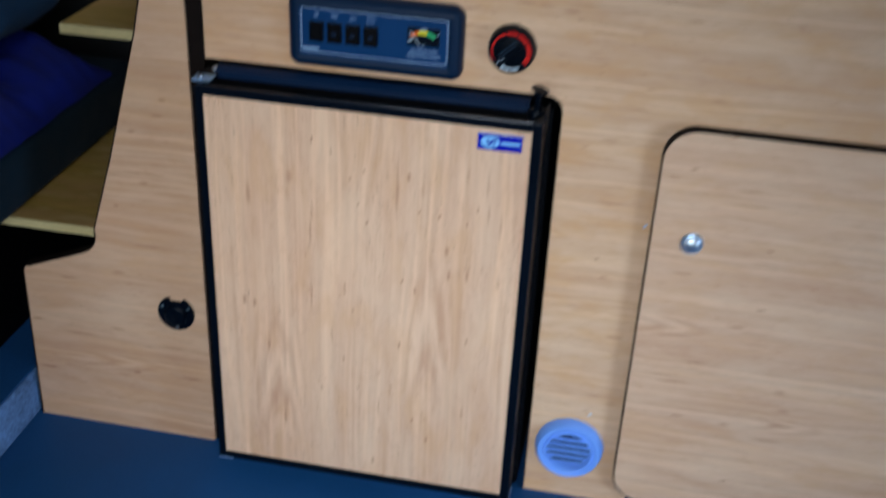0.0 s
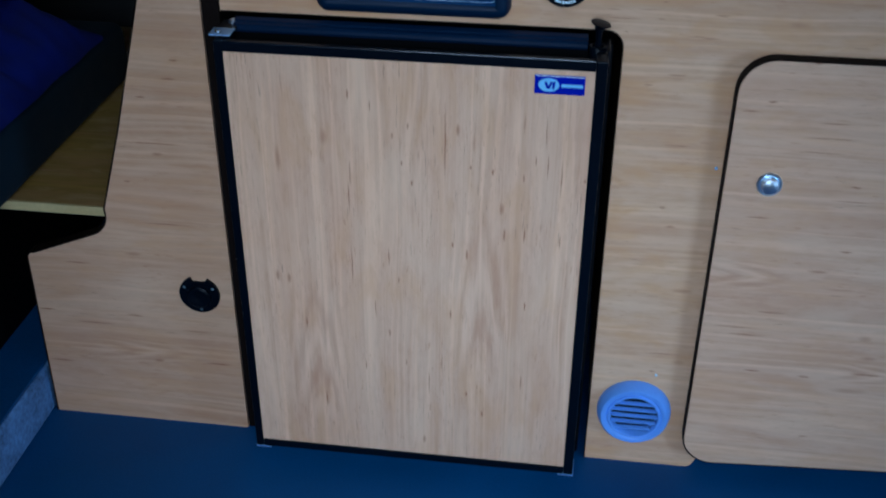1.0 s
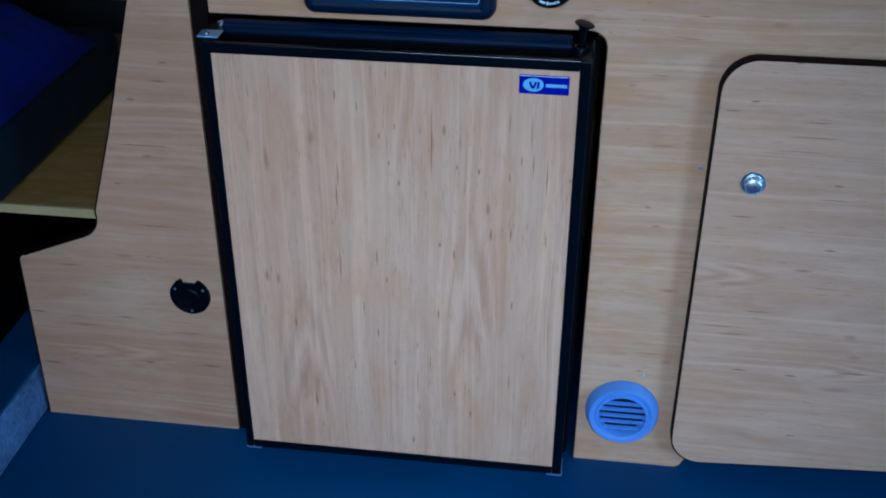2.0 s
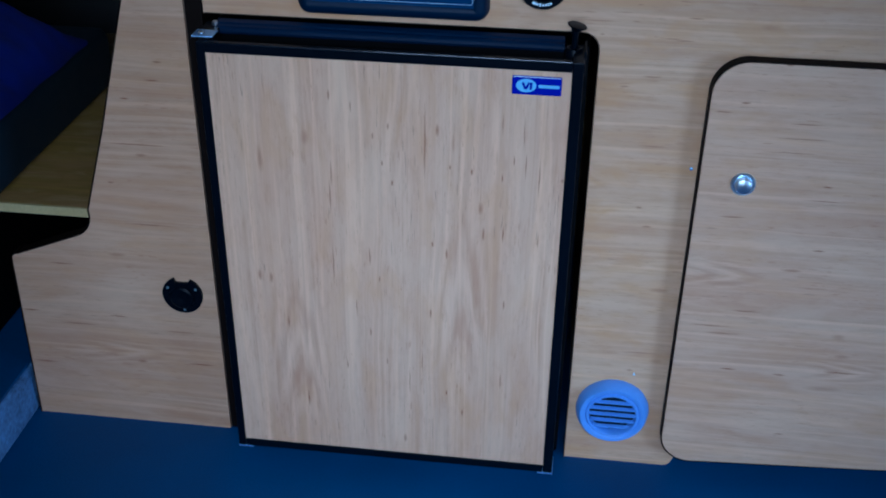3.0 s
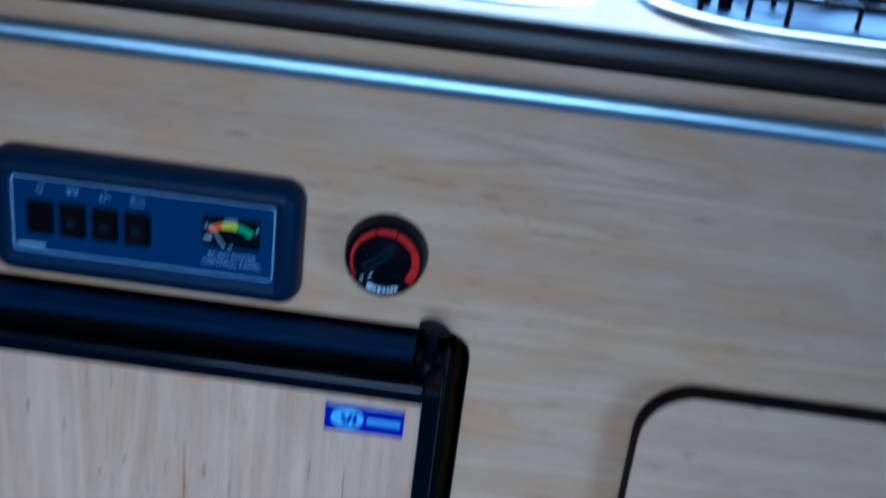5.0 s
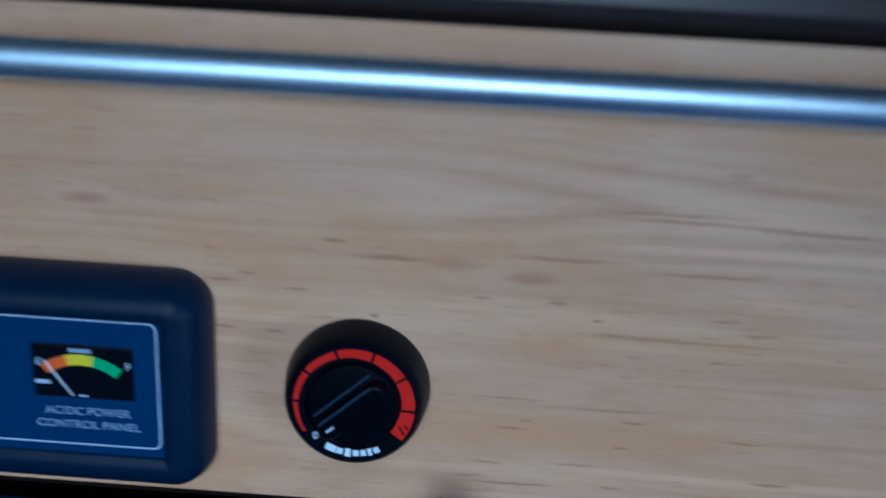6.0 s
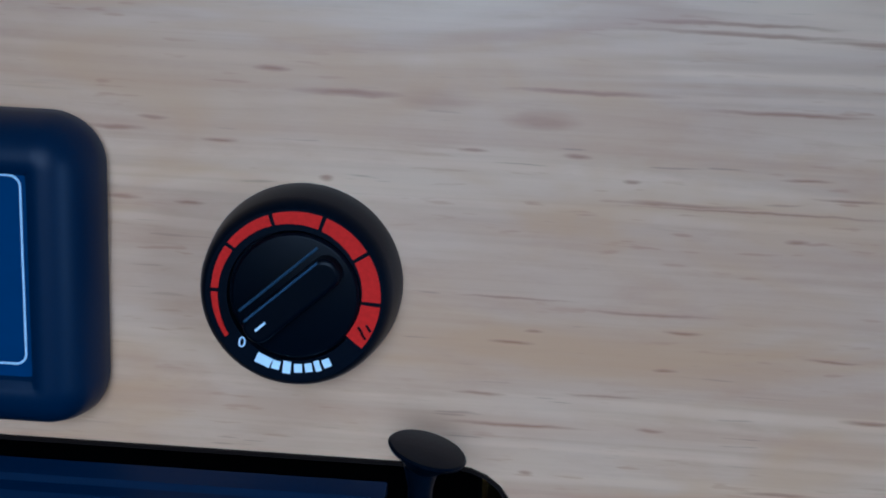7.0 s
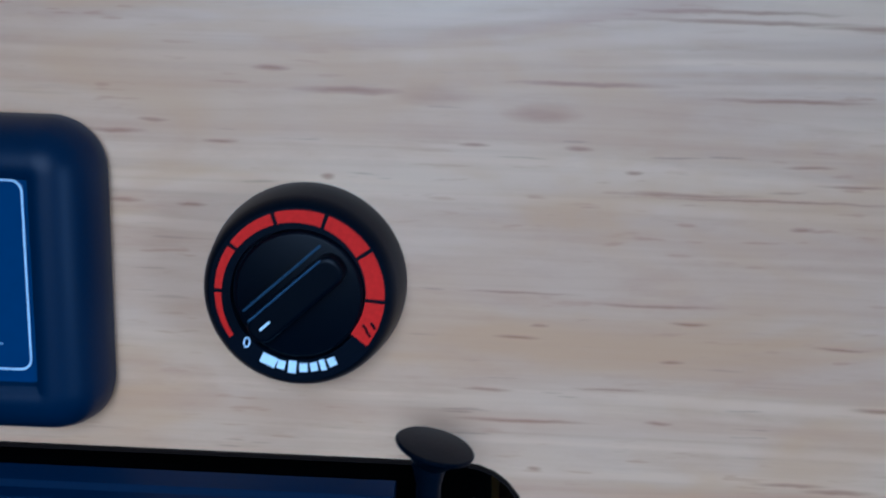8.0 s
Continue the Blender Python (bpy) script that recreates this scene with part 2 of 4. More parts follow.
PANEL_KNOTS = [(0.4551, 0.4997, 0.0084, 0.0014), (0.4291, 0.4881, 0.0045, 0.0014), (0.4644, 0.4243, 0.0127, 0.0012), (0.4569, 0.3525, 0.003, 0.0021), (0.4673, 0.3299, 0.0048, 0.0021), (0.4831, 0.5385, 0.0082, 0.0014), (0.4886, 0.2503, 0.0093, 0.0031), (0.4765, 0.1643, 0.0161, 0.0013), (0.496, 0.1542, 0.0065, 0.0039), (0.5614, 0.5564, 0.0086, 0.0038), (0.468, 0.1385, 0.0033, 0.002), (0.4911, 0.5616, 0.0065, 0.0011), (0.2485, 0.6541, 0.0079, 0.0028), (0.4827, 0.6581, 0.0173, 0.0012), (0.5257, 0.6378, 0.0077, 0.0023), (0.4374, 0.6163, 0.0158, 0.001), (0.4653, 0.6759, 0.0053, 0.0011), (0.4981, 0.6572, 0.0192, 0.0008)]
DOOR_MARKS = [(0.114, 0.4384, 0.0079, 0.0045), (0.0656, 0.4099, 0.0127, 0.0035), (0.1373, 0.3722, 0.0163, 0.0012), (0.1393, 0.4005, 0.0115, 0.0012), (0.1617, 0.4749, 0.0055, 0.0011), (0.1402, 0.4857, 0.005, 0.0017), (0.1833, 0.4445, 0.0034, 0.0017), (0.1989, 0.4559, 0.0033, 0.0017), (0.236, 0.4397, 0.0347, 0.0014), (0.2484, 0.4546, 0.0061, 0.0022), (0.2021, 0.3931, 0.0029, 0.0017), (0.1922, 0.4149, 0.0028, 0.0017), (0.2615, 0.415, 0.0023, 0.0017), (0.2837, 0.4114, 0.0034, 0.0017), (0.2937, 0.3701, 0.0063, 0.0029), (0.2972, 0.3403, 0.007, 0.0017), (0.2443, 0.324, 0.003, 0.0018), (0.2592, 0.3134, 0.0059, 0.0015), (0.3144, 0.4071, 0.0045, 0.0011), (0.3131, 0.4657, 0.0099, 0.0009), (0.3343, 0.4579, 0.0143, 0.0009), (0.3375, 0.4212, 0.0123, 0.0009), (0.3515, 0.4096, 0.018, 0.001)]
DOOR_FLECKS = [(0.3255, 0.4267, 0.005, 0.0011), (0.3176, 0.3418, 0.0087, 0.0012), (0.0551, 0.27, 0.0068, 0.0025), (0.0675, 0.2673, 0.0061, 0.0025), (0.1772, 0.3034, 0.0096, 0.0012), (0.1374, 0.2896, 0.0206, 0.001), (0.1941, 0.1669, 0.0038, 0.0013), (0.2429, 0.2366, 0.0055, 0.0012), (0.176, 0.2057, 0.005, 0.0016), (0.3216, 0.2545, 0.0054, 0.0012), (0.3217, 0.1517, 0.0095, 0.0013), (0.2614, 0.1295, 0.0032, 0.0016), (0.2798, 0.1026, 0.0039, 0.0019), (0.2138, 0.0574, 0.0053, 0.0026), (0.1011, 0.1048, 0.0098, 0.0016), (0.1874, 0.2758, 0.0036, 0.0012), (0.3745, 0.4079, 0.0022, 0.0022), (0.1613, 0.2369, 0.0099, 0.001), (0.1486, 0.1585, 0.0058, 0.0012), (0.2195, 0.1415, 0.0141, 0.001), (0.3538, 0.3378, 0.0081, 0.0009), (0.0837, 0.2111, 0.0063, 0.0019), (0.2339, 0.1707, 0.0126, 0.001)]
HATCH_MARKS = [(0.6849, 0.2186, 0.0067, 0.0043), (0.6933, 0.1928, 0.0074, 0.0037), (0.6219, 0.2982, 0.0095, 0.0024), (0.5827, 0.243, 0.0134, 0.0012), (0.561, 0.2118, 0.0161, 0.0012), (0.5747, 0.1643, 0.0076, 0.0019), (0.6991, 0.1709, 0.0175, 0.0019), (0.547, 0.4851, 0.0044, 0.0016), (0.5822, 0.526, 0.0032, 0.0013), (0.6091, 0.4659, 0.0138, 0.0011), (0.609, 0.4501, 0.0233, 0.0009), (0.5996, 0.4347, 0.0201, 0.0009), (0.6408, 0.399, 0.0045, 0.0017), (0.6409, 0.3828, 0.0171, 0.0009), (0.5514, 0.358, 0.0117, 0.0012), (0.645, 0.3244, 0.0059, 0.0015), (0.6306, 0.1618, 0.0063, 0.0016), (0.6821, 0.1471, 0.0189, 0.0044), (0.5274, 0.4744, 0.0077, 0.0011), (0.5488, 0.2213, 0.0186, 0.0012), (0.6439, 0.0773, 0.0052, 0.0013)]
END_MARKS = [(-0.0537, 0.4876, 0.0047, 0.0018), (-0.0621, 0.4664, 0.0071, 0.0013), (-0.0952, 0.444, 0.0048, 0.0013), (-0.0931, 0.3902, 0.0338, 0.0014), (-0.0853, 0.3777, 0.0056, 0.0025), (-0.1252, 0.3414, 0.0032, 0.0019), (-0.0872, 0.2896, 0.0231, 0.0012), (-0.132, 0.2462, 0.0092, 0.0033), (-0.2024, 0.2289, 0.0133, 0.0015), (-0.2533, 0.1585, 0.0103, 0.0021), (-0.2477, 0.0822, 0.0127, 0.0021), (-0.1215, 0.0944, 0.0056, 0.0031), (-0.1434, 0.1591, 0.0102, 0.0014), (-0.046, 0.0965, 0.0138, 0.0021), (-0.0667, 0.1428, 0.017, 0.0014), (-0.1943, 0.1438, 0.0206, 0.0014)]

mat_panel = wood("alder_panel", "xzy", 3.1, (0.705, 0.462, 0.282), (0.622, 0.356, 0.196), ALDER_DARK, PANEL_MARKS + PANEL_STAINS + PANEL_KNOTS, 0.35, [(0.45, 0.662, 0.14, 0.022)], 0.68, 1.15)
# alder toned darker: the fall-off of light to the left, put into the colour
mat_end = wood("alder_end_dimmed", "xzy", 8.4, (0.655, 0.435, 0.278), (0.575, 0.338, 0.200), ALDER_DARK, END_MARKS, 0.3, [(-0.14, 0.105, 0.075, 0.024)])
mat_hatch = wood("alder_hatch", "xzy", 15.7, ALDER, ALDER_MID, ALDER_DARK, HATCH_MARKS, 0.35, [(0.548, 0.285, 0.060, 0.022), (0.700, 0.170, 0.06, 0.02)])
# pinker sheet of its own, set lighter too for the brighter light on it
mat_fridge = wood("alder_fridge_door", "zxy", 22.3, (0.755, 0.500, 0.330), (0.665, 0.395, 0.245), ALDER_DARK, DOOR_MARKS + DOOR_FLECKS, 0.45, [(0.277, 0.25, 0.150, 0.036), (0.095, 0.165, 0.120, 0.040)])
mat_top = wood("alder_worktop", "xyz", 31.9, ALDER, ALDER_MID, ALDER_DARK)
mat_ply = wood("raw_plywood", "xyz", 40.2, (0.40, 0.26, 0.052), (0.33, 0.205, 0.038), (0.21, 0.12, 0.022), (), 0.3)
mat_ply_edge = plain("plywood_edge", (0.56, 0.46, 0.22), 0.7, 0, 0.2, 400)
mat_edging = plain("dark_brown_edging", (0.009, 0.006, 0.005), 0.6, 0, 0.2, 180, 0.1, 0.04)
mat_nose = plain("brown_edge_plastic", (0.018, 0.012, 0.012), 0.40, 0, 0.25, 180, 0.1, 0.5)
mat_black = plain("black_plastic", (0.0012, 0.0034, 0.0075), 0.36, 0, 0.25, 900, 0.06, 0.08)
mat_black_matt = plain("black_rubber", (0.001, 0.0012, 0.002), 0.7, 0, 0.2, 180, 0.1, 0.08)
mat_navy = plain("navy_grey_plastic", (0.0015, 0.0125, 0.036), 0.42, 0, 0.15, 1500, 0.05, 0.16)
# dark moulding with the blue of the sky light put into its colour
mat_grip = plain("sky_blued_moulding", (0.0018, 0.013, 0.040), 0.36, 0, 0.15, 900, 0.04, 0.16)
mat_lip = plain("glossy_black_plastic", (0.002, 0.004, 0.008), 0.14, 0, 0.2, 900, 0.0, 0.9)
mat_screw = plain("dull_zinc", (0.10, 0.16, 0.20), 0.5, 0, 0.1, 300, 0.1)
mat_dial = plain("satin_black_plastic", (0.0006, 0.0022, 0.0050), 0.36, 0, 0.2, 900, 0.04, 0.08)
# paler plastic: the highlight on the dial's edges, put into the colour
mat_lit_edge = plain("lit_edge_plastic", (0.030, 0.065, 0.110), 0.4, 0, 0.2, 900, 0.0, 0.2)
mat_label = plain("navy_label", (0.003, 0.033, 0.105), 0.4, 0, 0.1, 300, 0.0, 0.10)
mat_line = plain("pale_print", (0.45, 0.62, 0.75), 0.5, 0, 0.05, 300, 0.0)
mat_dim = plain("grey_print", (0.26, 0.40, 0.55), 0.5, 0, 0.05, 300, 0.0)
mat_white = plain("white_print", (0.70, 0.85, 0.95), 0.5, 0, 0.05, 300, 0.0)
mat_red = plain("red_print", (0.62, 0.020, 0.014), 0.5, 0, 0.2, 900, 0.0, 0.06)
mat_orange = plain("orange_print", (0.75, 0.13, 0.02), 0.5, 0, 0.05, 300, 0.0, 0.1)
mat_yellow = plain("yellow_print", (0.70, 0.62, 0.03), 0.5, 0, 0.05, 300, 0.0, 0.1)
mat_green = plain("green_print", (0.03, 0.42, 0.16), 0.5, 0, 0.05, 300, 0.0, 0.1)
mat_badge = plain("blue_enamel", (0.006, 0.012, 0.34), 0.2, 0, 0.1, 300, 0.0)
mat_badge_pale = plain("pale_blue_enamel", (0.22, 0.55, 0.85), 0.25, 0, 0.1, 300, 0.0)
mat_chrome = plain("chrome", (0.50, 0.70, 0.95), 0.12, 1.0, 0.05, 300, 0.05)
mat_lock = plain("satin_chrome", (0.74, 0.86, 1.0), 0.30, 1.0, 0.05, 300, 0.05)
mat_rail = plain("worn_chrome", (0.66, 0.84, 1.0), 0.42, 1.0, 0.08, 300, 0.05)
mat_rim = plain("bright_pressed_steel", (0.80, 0.90, 1.0), 0.46, 1.0, 0.08, 500, 0.15)
# steel darkened so the tray mirrors less of the window light
mat_tray = plain("dull_darkened_steel", (0.035, 0.085, 0.16), 0.42, 1.0, 0.6, 40, 0.3)
mat_steel = plain("stainless_steel", (0.62, 0.74, 0.92), 0.28, 1.0, 0.1, 700, 0.2)
mat_alu = plain("brushed_aluminium", (0.36, 0.60, 1.0), 0.48, 1.0, 0.12, 500, 0.2)
mat_vent = plain("blue_grey_plastic", (0.15, 0.33, 0.80), 0.45, 0, 0.08, 300, 0.15)
mat_vinyl = plain("dark_blue_vinyl", (0.008, 0.060, 0.172), 0.55, 0, 0.25, 420, 0.4, 0.16, 5.0)
mat_carpet = cloth("grey_carpet", (0.085, 0.18, 0.36), 0.95, 150, 0.75)
# cushion and blanket: dark covers, toned further down for the corner's shade
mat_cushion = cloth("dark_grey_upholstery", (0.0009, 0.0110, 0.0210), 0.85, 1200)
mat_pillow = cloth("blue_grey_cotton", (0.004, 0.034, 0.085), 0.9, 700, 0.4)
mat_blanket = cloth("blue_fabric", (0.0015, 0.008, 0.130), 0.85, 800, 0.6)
mat_wall = plain("charcoal_lining", (0.022, 0.023, 0.026), 0.9, 0, 0.15, 300, 0.3)
mat_roof = plain("pale_lining", (0.40, 0.41, 0.43), 0.9, 0, 0.1, 300, 0.3)


# ---- building helpers ----
def thing(name, base, label, category, group="", kind=""):
    ob = new(name)
    ob.empty_display_size = 0.02
    ob.location = base
    return tagged(ob, label, category, group, kind)


def part(name, bm, mat, parent=None, label=""):
    """Links a bmesh in world places as one mesh under a thing or a part."""
    base, up = Vector((0, 0, 0)), parent
    while up is not None:
        base += up.location
        up = up.parent
    bmesh.ops.recalc_face_normals(bm, faces=bm.faces)
    bmesh.ops.translate(bm, verts=bm.verts, vec=-base)
    me = bpy.data.meshes.new(name)
    bm.to_mesh(me)
    bm.free()
    me.materials.append(mat)
    ob = new(name, me)
    ob.parent = parent
    if label:
        ob["label"] = label
    return ob


def smooth(ob, angle=35):
    me = ob.data
    me.shade_smooth()
    me.set_sharp_from_angle(angle=radians(angle))
    return ob


def block(x0, x1, y0, y1, z0, z1, bevel=0.0, steps=2):
    bm = bmesh.new()
    bmesh.ops.create_cube(bm, size=1)
    for v in bm.verts:
        v.co = Vector((x0 + (v.co.x + 0.5) * (x1 - x0), y0 + (v.co.y + 0.5) * (y1 - y0), z0 + (v.co.z + 0.5) * (z1 - z0)))
    if bevel:
        bmesh.ops.bevel(bm, geom=bm.edges[:], offset=bevel, segments=steps, profile=0.5, affect="EDGES", clamp_overlap=True)
    return bm


def arc(cx, cz, r, a0, a1, n=8):
    return [(cx + r * math.cos(radians(a0 + (a1 - a0) * k / n)), cz + r * math.sin(radians(a0 + (a1 - a0) * k / n))) for k in range(n + 1)]


def rounded(x0, x1, z0, z1, r, n=8):
    return arc(x1 - r, z1 - r, r, 0, 90, n) + arc(x0 + r, z1 - r, r, 90, 180, n) + arc(x0 + r, z0 + r, r, 180, 270, n) + arc(x1 - r, z0 + r, r, 270, 360, n)


def upright(x, z, y):
    return Vector((x, y, z))


def level(x, y, z):
    return Vector((x, y, z))


def plate(outer, near, far, holes=(), to=upright):
    """A board with the given outline and holes, from near to far along its depth."""
    bm = bmesh.new()
    edges = []
    for loop in (outer, *holes):
        vs = [bm.verts.new(to(a, b, near)) for a, b in loop]
        edges += [bm.edges.new((vs[k], vs[k - 1])) for k in range(len(vs))]
    bmesh.ops.triangle_fill(bm, use_beauty=True, use_dissolve=True, edges=edges)
    made = bmesh.ops.extrude_face_region(bm, geom=bm.faces[:])
    shift = to(0, 0, far) - to(0, 0, near)
    bmesh.ops.translate(bm, verts=[g for g in made["geom"] if isinstance(g, bmesh.types.BMVert)], vec=shift)
    return bm


def loft(rings, cap_first=True, cap_last=True, closed=False):
    """Skin over rings of equally many points."""
    bm = bmesh.new()
    loops = [[bm.verts.new(p) for p in ring] for ring in rings]
    n = len(loops[0])
    pairs = list(zip(loops, loops[1:])) + ([(loops[-1], loops[0])] if closed else [])
    for a, b in pairs:
        for k in range(n):
            bm.faces.new((a[k - 1], a[k], b[k], b[k - 1]))
    if cap_first and not closed:
        bm.faces.new(loops[0])
    if cap_last and not closed:
        bm.faces.new(loops[-1])
    return bm


def pad(x0, x1, z0, z1, r, steps, n=8):
    """A rounded slab on the upright face: steps of (inset, y)."""
    return loft([[upright(x, z, y) for x, z in rounded(x0 + i, x1 - i, z0 + i, z1 - i, max(r - i, 0.0004), n)] for i, y in steps])


def turned(cx, cz, profile, n=48):
    """A body turned round an axis that points out of the panel: (radius, y)."""
    return loft([[upright(cx + r * math.cos(2 * math.pi * k / n), cz + r * math.sin(2 * math.pi * k / n), y) for k in range(n)] for r, y in profile])


def spun(m, profile, n=32):
    """A body turned round the z axis of the pose m: (radius, height)."""
    return loft([[m @ Vector((r * math.cos(2 * math.pi * k / n), r * math.sin(2 * math.pi * k / n), h)) for k in range(n)] for r, h in profile])


def rod(points, r, n=10):
    """A round bar through the points."""
    pts = [Vector(p) for p in points]
    rings = []
    for k, p in enumerate(pts):
        way = (pts[min(k + 1, len(pts) - 1)] - pts[max(k - 1, 0)]).normalized()
        side = way.cross(Vector((0, 0, 1)))
        side = side.normalized() if side.length > 1e-4 else Vector((1, 0, 0))
        up = side.cross(way)
        rings.append([p + r * (math.cos(2 * math.pi * j / n) * side + math.sin(2 * math.pi * j / n) * up) for j in range(n)])
    return loft(rings)


def joined(*bms):
    out = bmesh.new()
    for b in bms:
        me = bpy.data.meshes.new("piece")
        b.to_mesh(me)
        b.free()
        out.from_mesh(me)
        bpy.data.meshes.remove(me)
    return out


def frame_strip(outer, inner, y0, y1):
    """A flat band between two outlines of equally many points."""
    return loft([[upright(x, z, y0) for x, z in outer], [upright(x, z, y1) for x, z in outer],
                 [upright(x, z, y1) for x, z in inner], [upright(x, z, y0) for x, z in inner]], closed=True)


def lettering(name, text, x, z, y, size, mat, parent, turn=0.0, wide=1.0):
    """Printed letters on an upright face, centred on x and z."""
    data = bpy.data.curves.new(name, "FONT")
    data.body, data.size, data.align_x, data.align_y, data.extrude = text, size, "CENTER", "CENTER", 0.00008
    tmp = bpy.data.objects.new(name, data)
    me = bpy.data.meshes.new_from_object(tmp)
    bm = bmesh.new()
    bm.from_mesh(me)
    bpy.data.objects.remove(tmp)
    bpy.data.meshes.remove(me)
    m = pose(x, y, z, 90, 0, 0) @ pose(0, 0, 0, 0, 0, turn) @ Matrix.Diagonal((wide, 1, 1, 1))
    bmesh.ops.transform(bm, matrix=m, verts=bm.verts)
    return part(name, bm, mat, parent)


# ---- the setting: inside of a camper van ----
ROOM = (-1.3, 1.5, -1.21, 0.62, 1.80)
x0, x1, y0, y1, top = ROOM
tagged(part("floor", block(x0, x1, y0, y1, -0.04, 0.0), mat_vinyl), "dark blue vinyl floor of a camper van", "floor", kind="structure")
tagged(part("ceiling", block(x0, x1, y0, y1, top, top + 0.04), mat_roof), "pale lined ceiling of a camper van", "ceiling", kind="structure")
tagged(part("wall_west", block(x0 - 0.04, x0, y0, y1, 0, top), mat_wall), "charcoal lined wall of a camper van", "wall", kind="structure")

def sideways(y, z, x):
    return Vector((x, y, z))


# unseen wall; its opening is made up to suit the side light
tagged(part("wall_east", plate([(y0, 0), (y1, 0), (y1, top), (y0, top)], x1, x1 + 0.04, [[(-1.15, 0.12), (-0.55, 0.12), (-0.55, 0.88), (-1.15, 0.88)]], sideways), mat_wall), "unseen charcoal lined wall, opened for the added side light", "wall", kind="structure")
room = [(x0, 0), (x1, 0), (x1, top), (x0, top)]
tagged(part("wall_north", plate(room, y1, y1 + 0.04, [rounded(0.1, 1.1, 0.97, 1.43, 0.06)]), mat_wall), "charcoal lined wall with a window opening above the worktop", "wall", kind="structure")
door_hole = [(-0.30, 0.30), (0.78, 0.30), (0.78, 1.38), (-0.30, 1.38)]
tagged(part("wall_south", plate(room, y0 - 0.04, y0, [door_hole]), mat_wall), "charcoal lined wall with an open sliding door", "wall", kind="structure")
ground = block(-60, 60, -60, 60, -0.55, -0.45)
tagged(part("ground", ground, plain("asphalt", (0.05, 0.05, 0.05), 0.9, 0, 0.3, 60)), "grey asphalt ground outside the van", "ground", kind="structure")

step = part("step", block(-1.3, -0.274, -1.15, 0.45, 0.0, 0.066, 0.004), mat_carpet)
tagged(step, "low step with grey carpet on its side", "step", kind="structure")
part("step_top", block(-1.3, -0.277, -1.15, 0.45, 0.066, 0.0705, 0.001), mat_vinyl, step, "dark blue vinyl on top of the step")

# ---- kitchen cabinet ----
cabinet = thing("kitchen_cabinet", (0.5, 0.3, 0), "alder-look laminate kitchen cabinet with dark edging in a van", "cabinet")
front = [(0.401, 0), (0.520, 0)] + arc(0.520, 0.010, 0.010, 270, 345, 5) + [(0.548, 0.05), (0.548, 0.48), (0.985, 0.48), (0.985, 0), (1.25, 0), (1.25, 0.719), (0.001, 0.719), (0.001, 0.542)] + arc(0.401 - 0.017, 0.542 - 0.017, 0.017, 90, 0, 6)
part("front_panel", plate(front, 0.0, 0.016), mat_panel, cabinet, "alder-look front panel with horizontal grain")
# dark lining of the fridge recess
lining = [(0.4015, 0.0)] + [(a, b) for a, b in reversed(arc(0.401 - 0.017, 0.542 - 0.017, 0.0175, 90, 0, 6))] + [(0.002, 0.5425)]
inner = [(0.4005, 0.0)] + [(a, b) for a, b in reversed(arc(0.401 - 0.017, 0.542 - 0.017, 0.0165, 90, 0, 6))] + [(0.002, 0.5415)]
part("recess_edging", plate(lining + inner[::-1], -0.0012, 0.0165), mat_edging, cabinet, "dark brown edging round the fridge recess")
end = [(-0.0185, 0.0), (-0.0185, 0.80), (-0.006 - 0.0185, 0.80)] + [(-0.0785, 0.565), (-0.124, 0.407), (-0.157, 0.304)] + arc(-0.1865, 0.2965, 0.03, 12, -68, 8) + [(-0.254, 0.2375)] + arc(-0.2540, 0.2295, 0.0085, 110, 178, 5) + [(-0.268, 0.0)]
part("end_board", plate(end, -0.004, 0.012), mat_end, cabinet, "cut-out end board with horizontal grain")
trim = end[2:]
grown = []
for k, (a, b) in enumerate(trim):
    p, q = Vector(trim[max(k - 1, 0)]), Vector(trim[min(k + 1, len(trim) - 1)])
    way = (q - p).normalized()
    grown.append((a + way.y * 0.0016, b - way.x * 0.0016))
part("end_edging", plate(trim + grown[::-1], -0.0048, 0.0125), mat_edging, cabinet, "thin dark edging along the cut-out")
part("divider", block(-0.0180, 0.0, -0.0015, 0.61, 0.0, 0.80, 0.001), mat_edging, cabinet, "dark brown edge of the upright divider")
part("side_board", block(1.25, 1.266, 0.0, 0.55, 0.0, 0.716), mat_panel, cabinet)
part("back_board", block(0.0, 1.25, 0.545, 0.555, 0.0, 0.716), mat_ply, cabinet)
part("inner_wall", block(0.404, 0.416, 0.017, 0.54, 0.0, 0.60), mat_ply, cabinet)
part("panel_screw", turned(0.4735, 0.1335, [(0.0016, 0.0005), (0.0016, -0.0008), (0.0008, -0.0014)], 12), mat_line, cabinet, "tiny pale screw head")
part("hinge_screw", turned(0.5055, 0.402, [(0.0017, 0.0005), (0.0017, -0.0008), (0.0008, -0.0014)], 12), mat_alu, cabinet, "tiny metal screw head")

# cupboard door with rounded corners and a push lock
def hatch_shape(i, r):
    """The door's outline, drawn in by i; its lower edge rises a little to the far end."""
    low = rounded(0.5115 + i, 1.03 - i, 0.0235 + i, 0.528 - i, r, 12)
    return [(x, z + 0.052 * max(0.0, x - 0.545) * max(0.0, 1 - (z - 0.0235) / 0.2)) for x, z in low]


hatch_out, hatch_in = hatch_shape(0.0, 0.036), hatch_shape(0.0015, 0.0345)
hatch = part("hatch", loft([[upright(x, z, y) for x, z in hatch_shape(0.0016 + i, 0.0344 - i)] for i, y in ((0, -0.003), (0, -0.0165), (0.0006, -0.0171))]), mat_hatch, cabinet, "alder-look cupboard door with rounded corners")
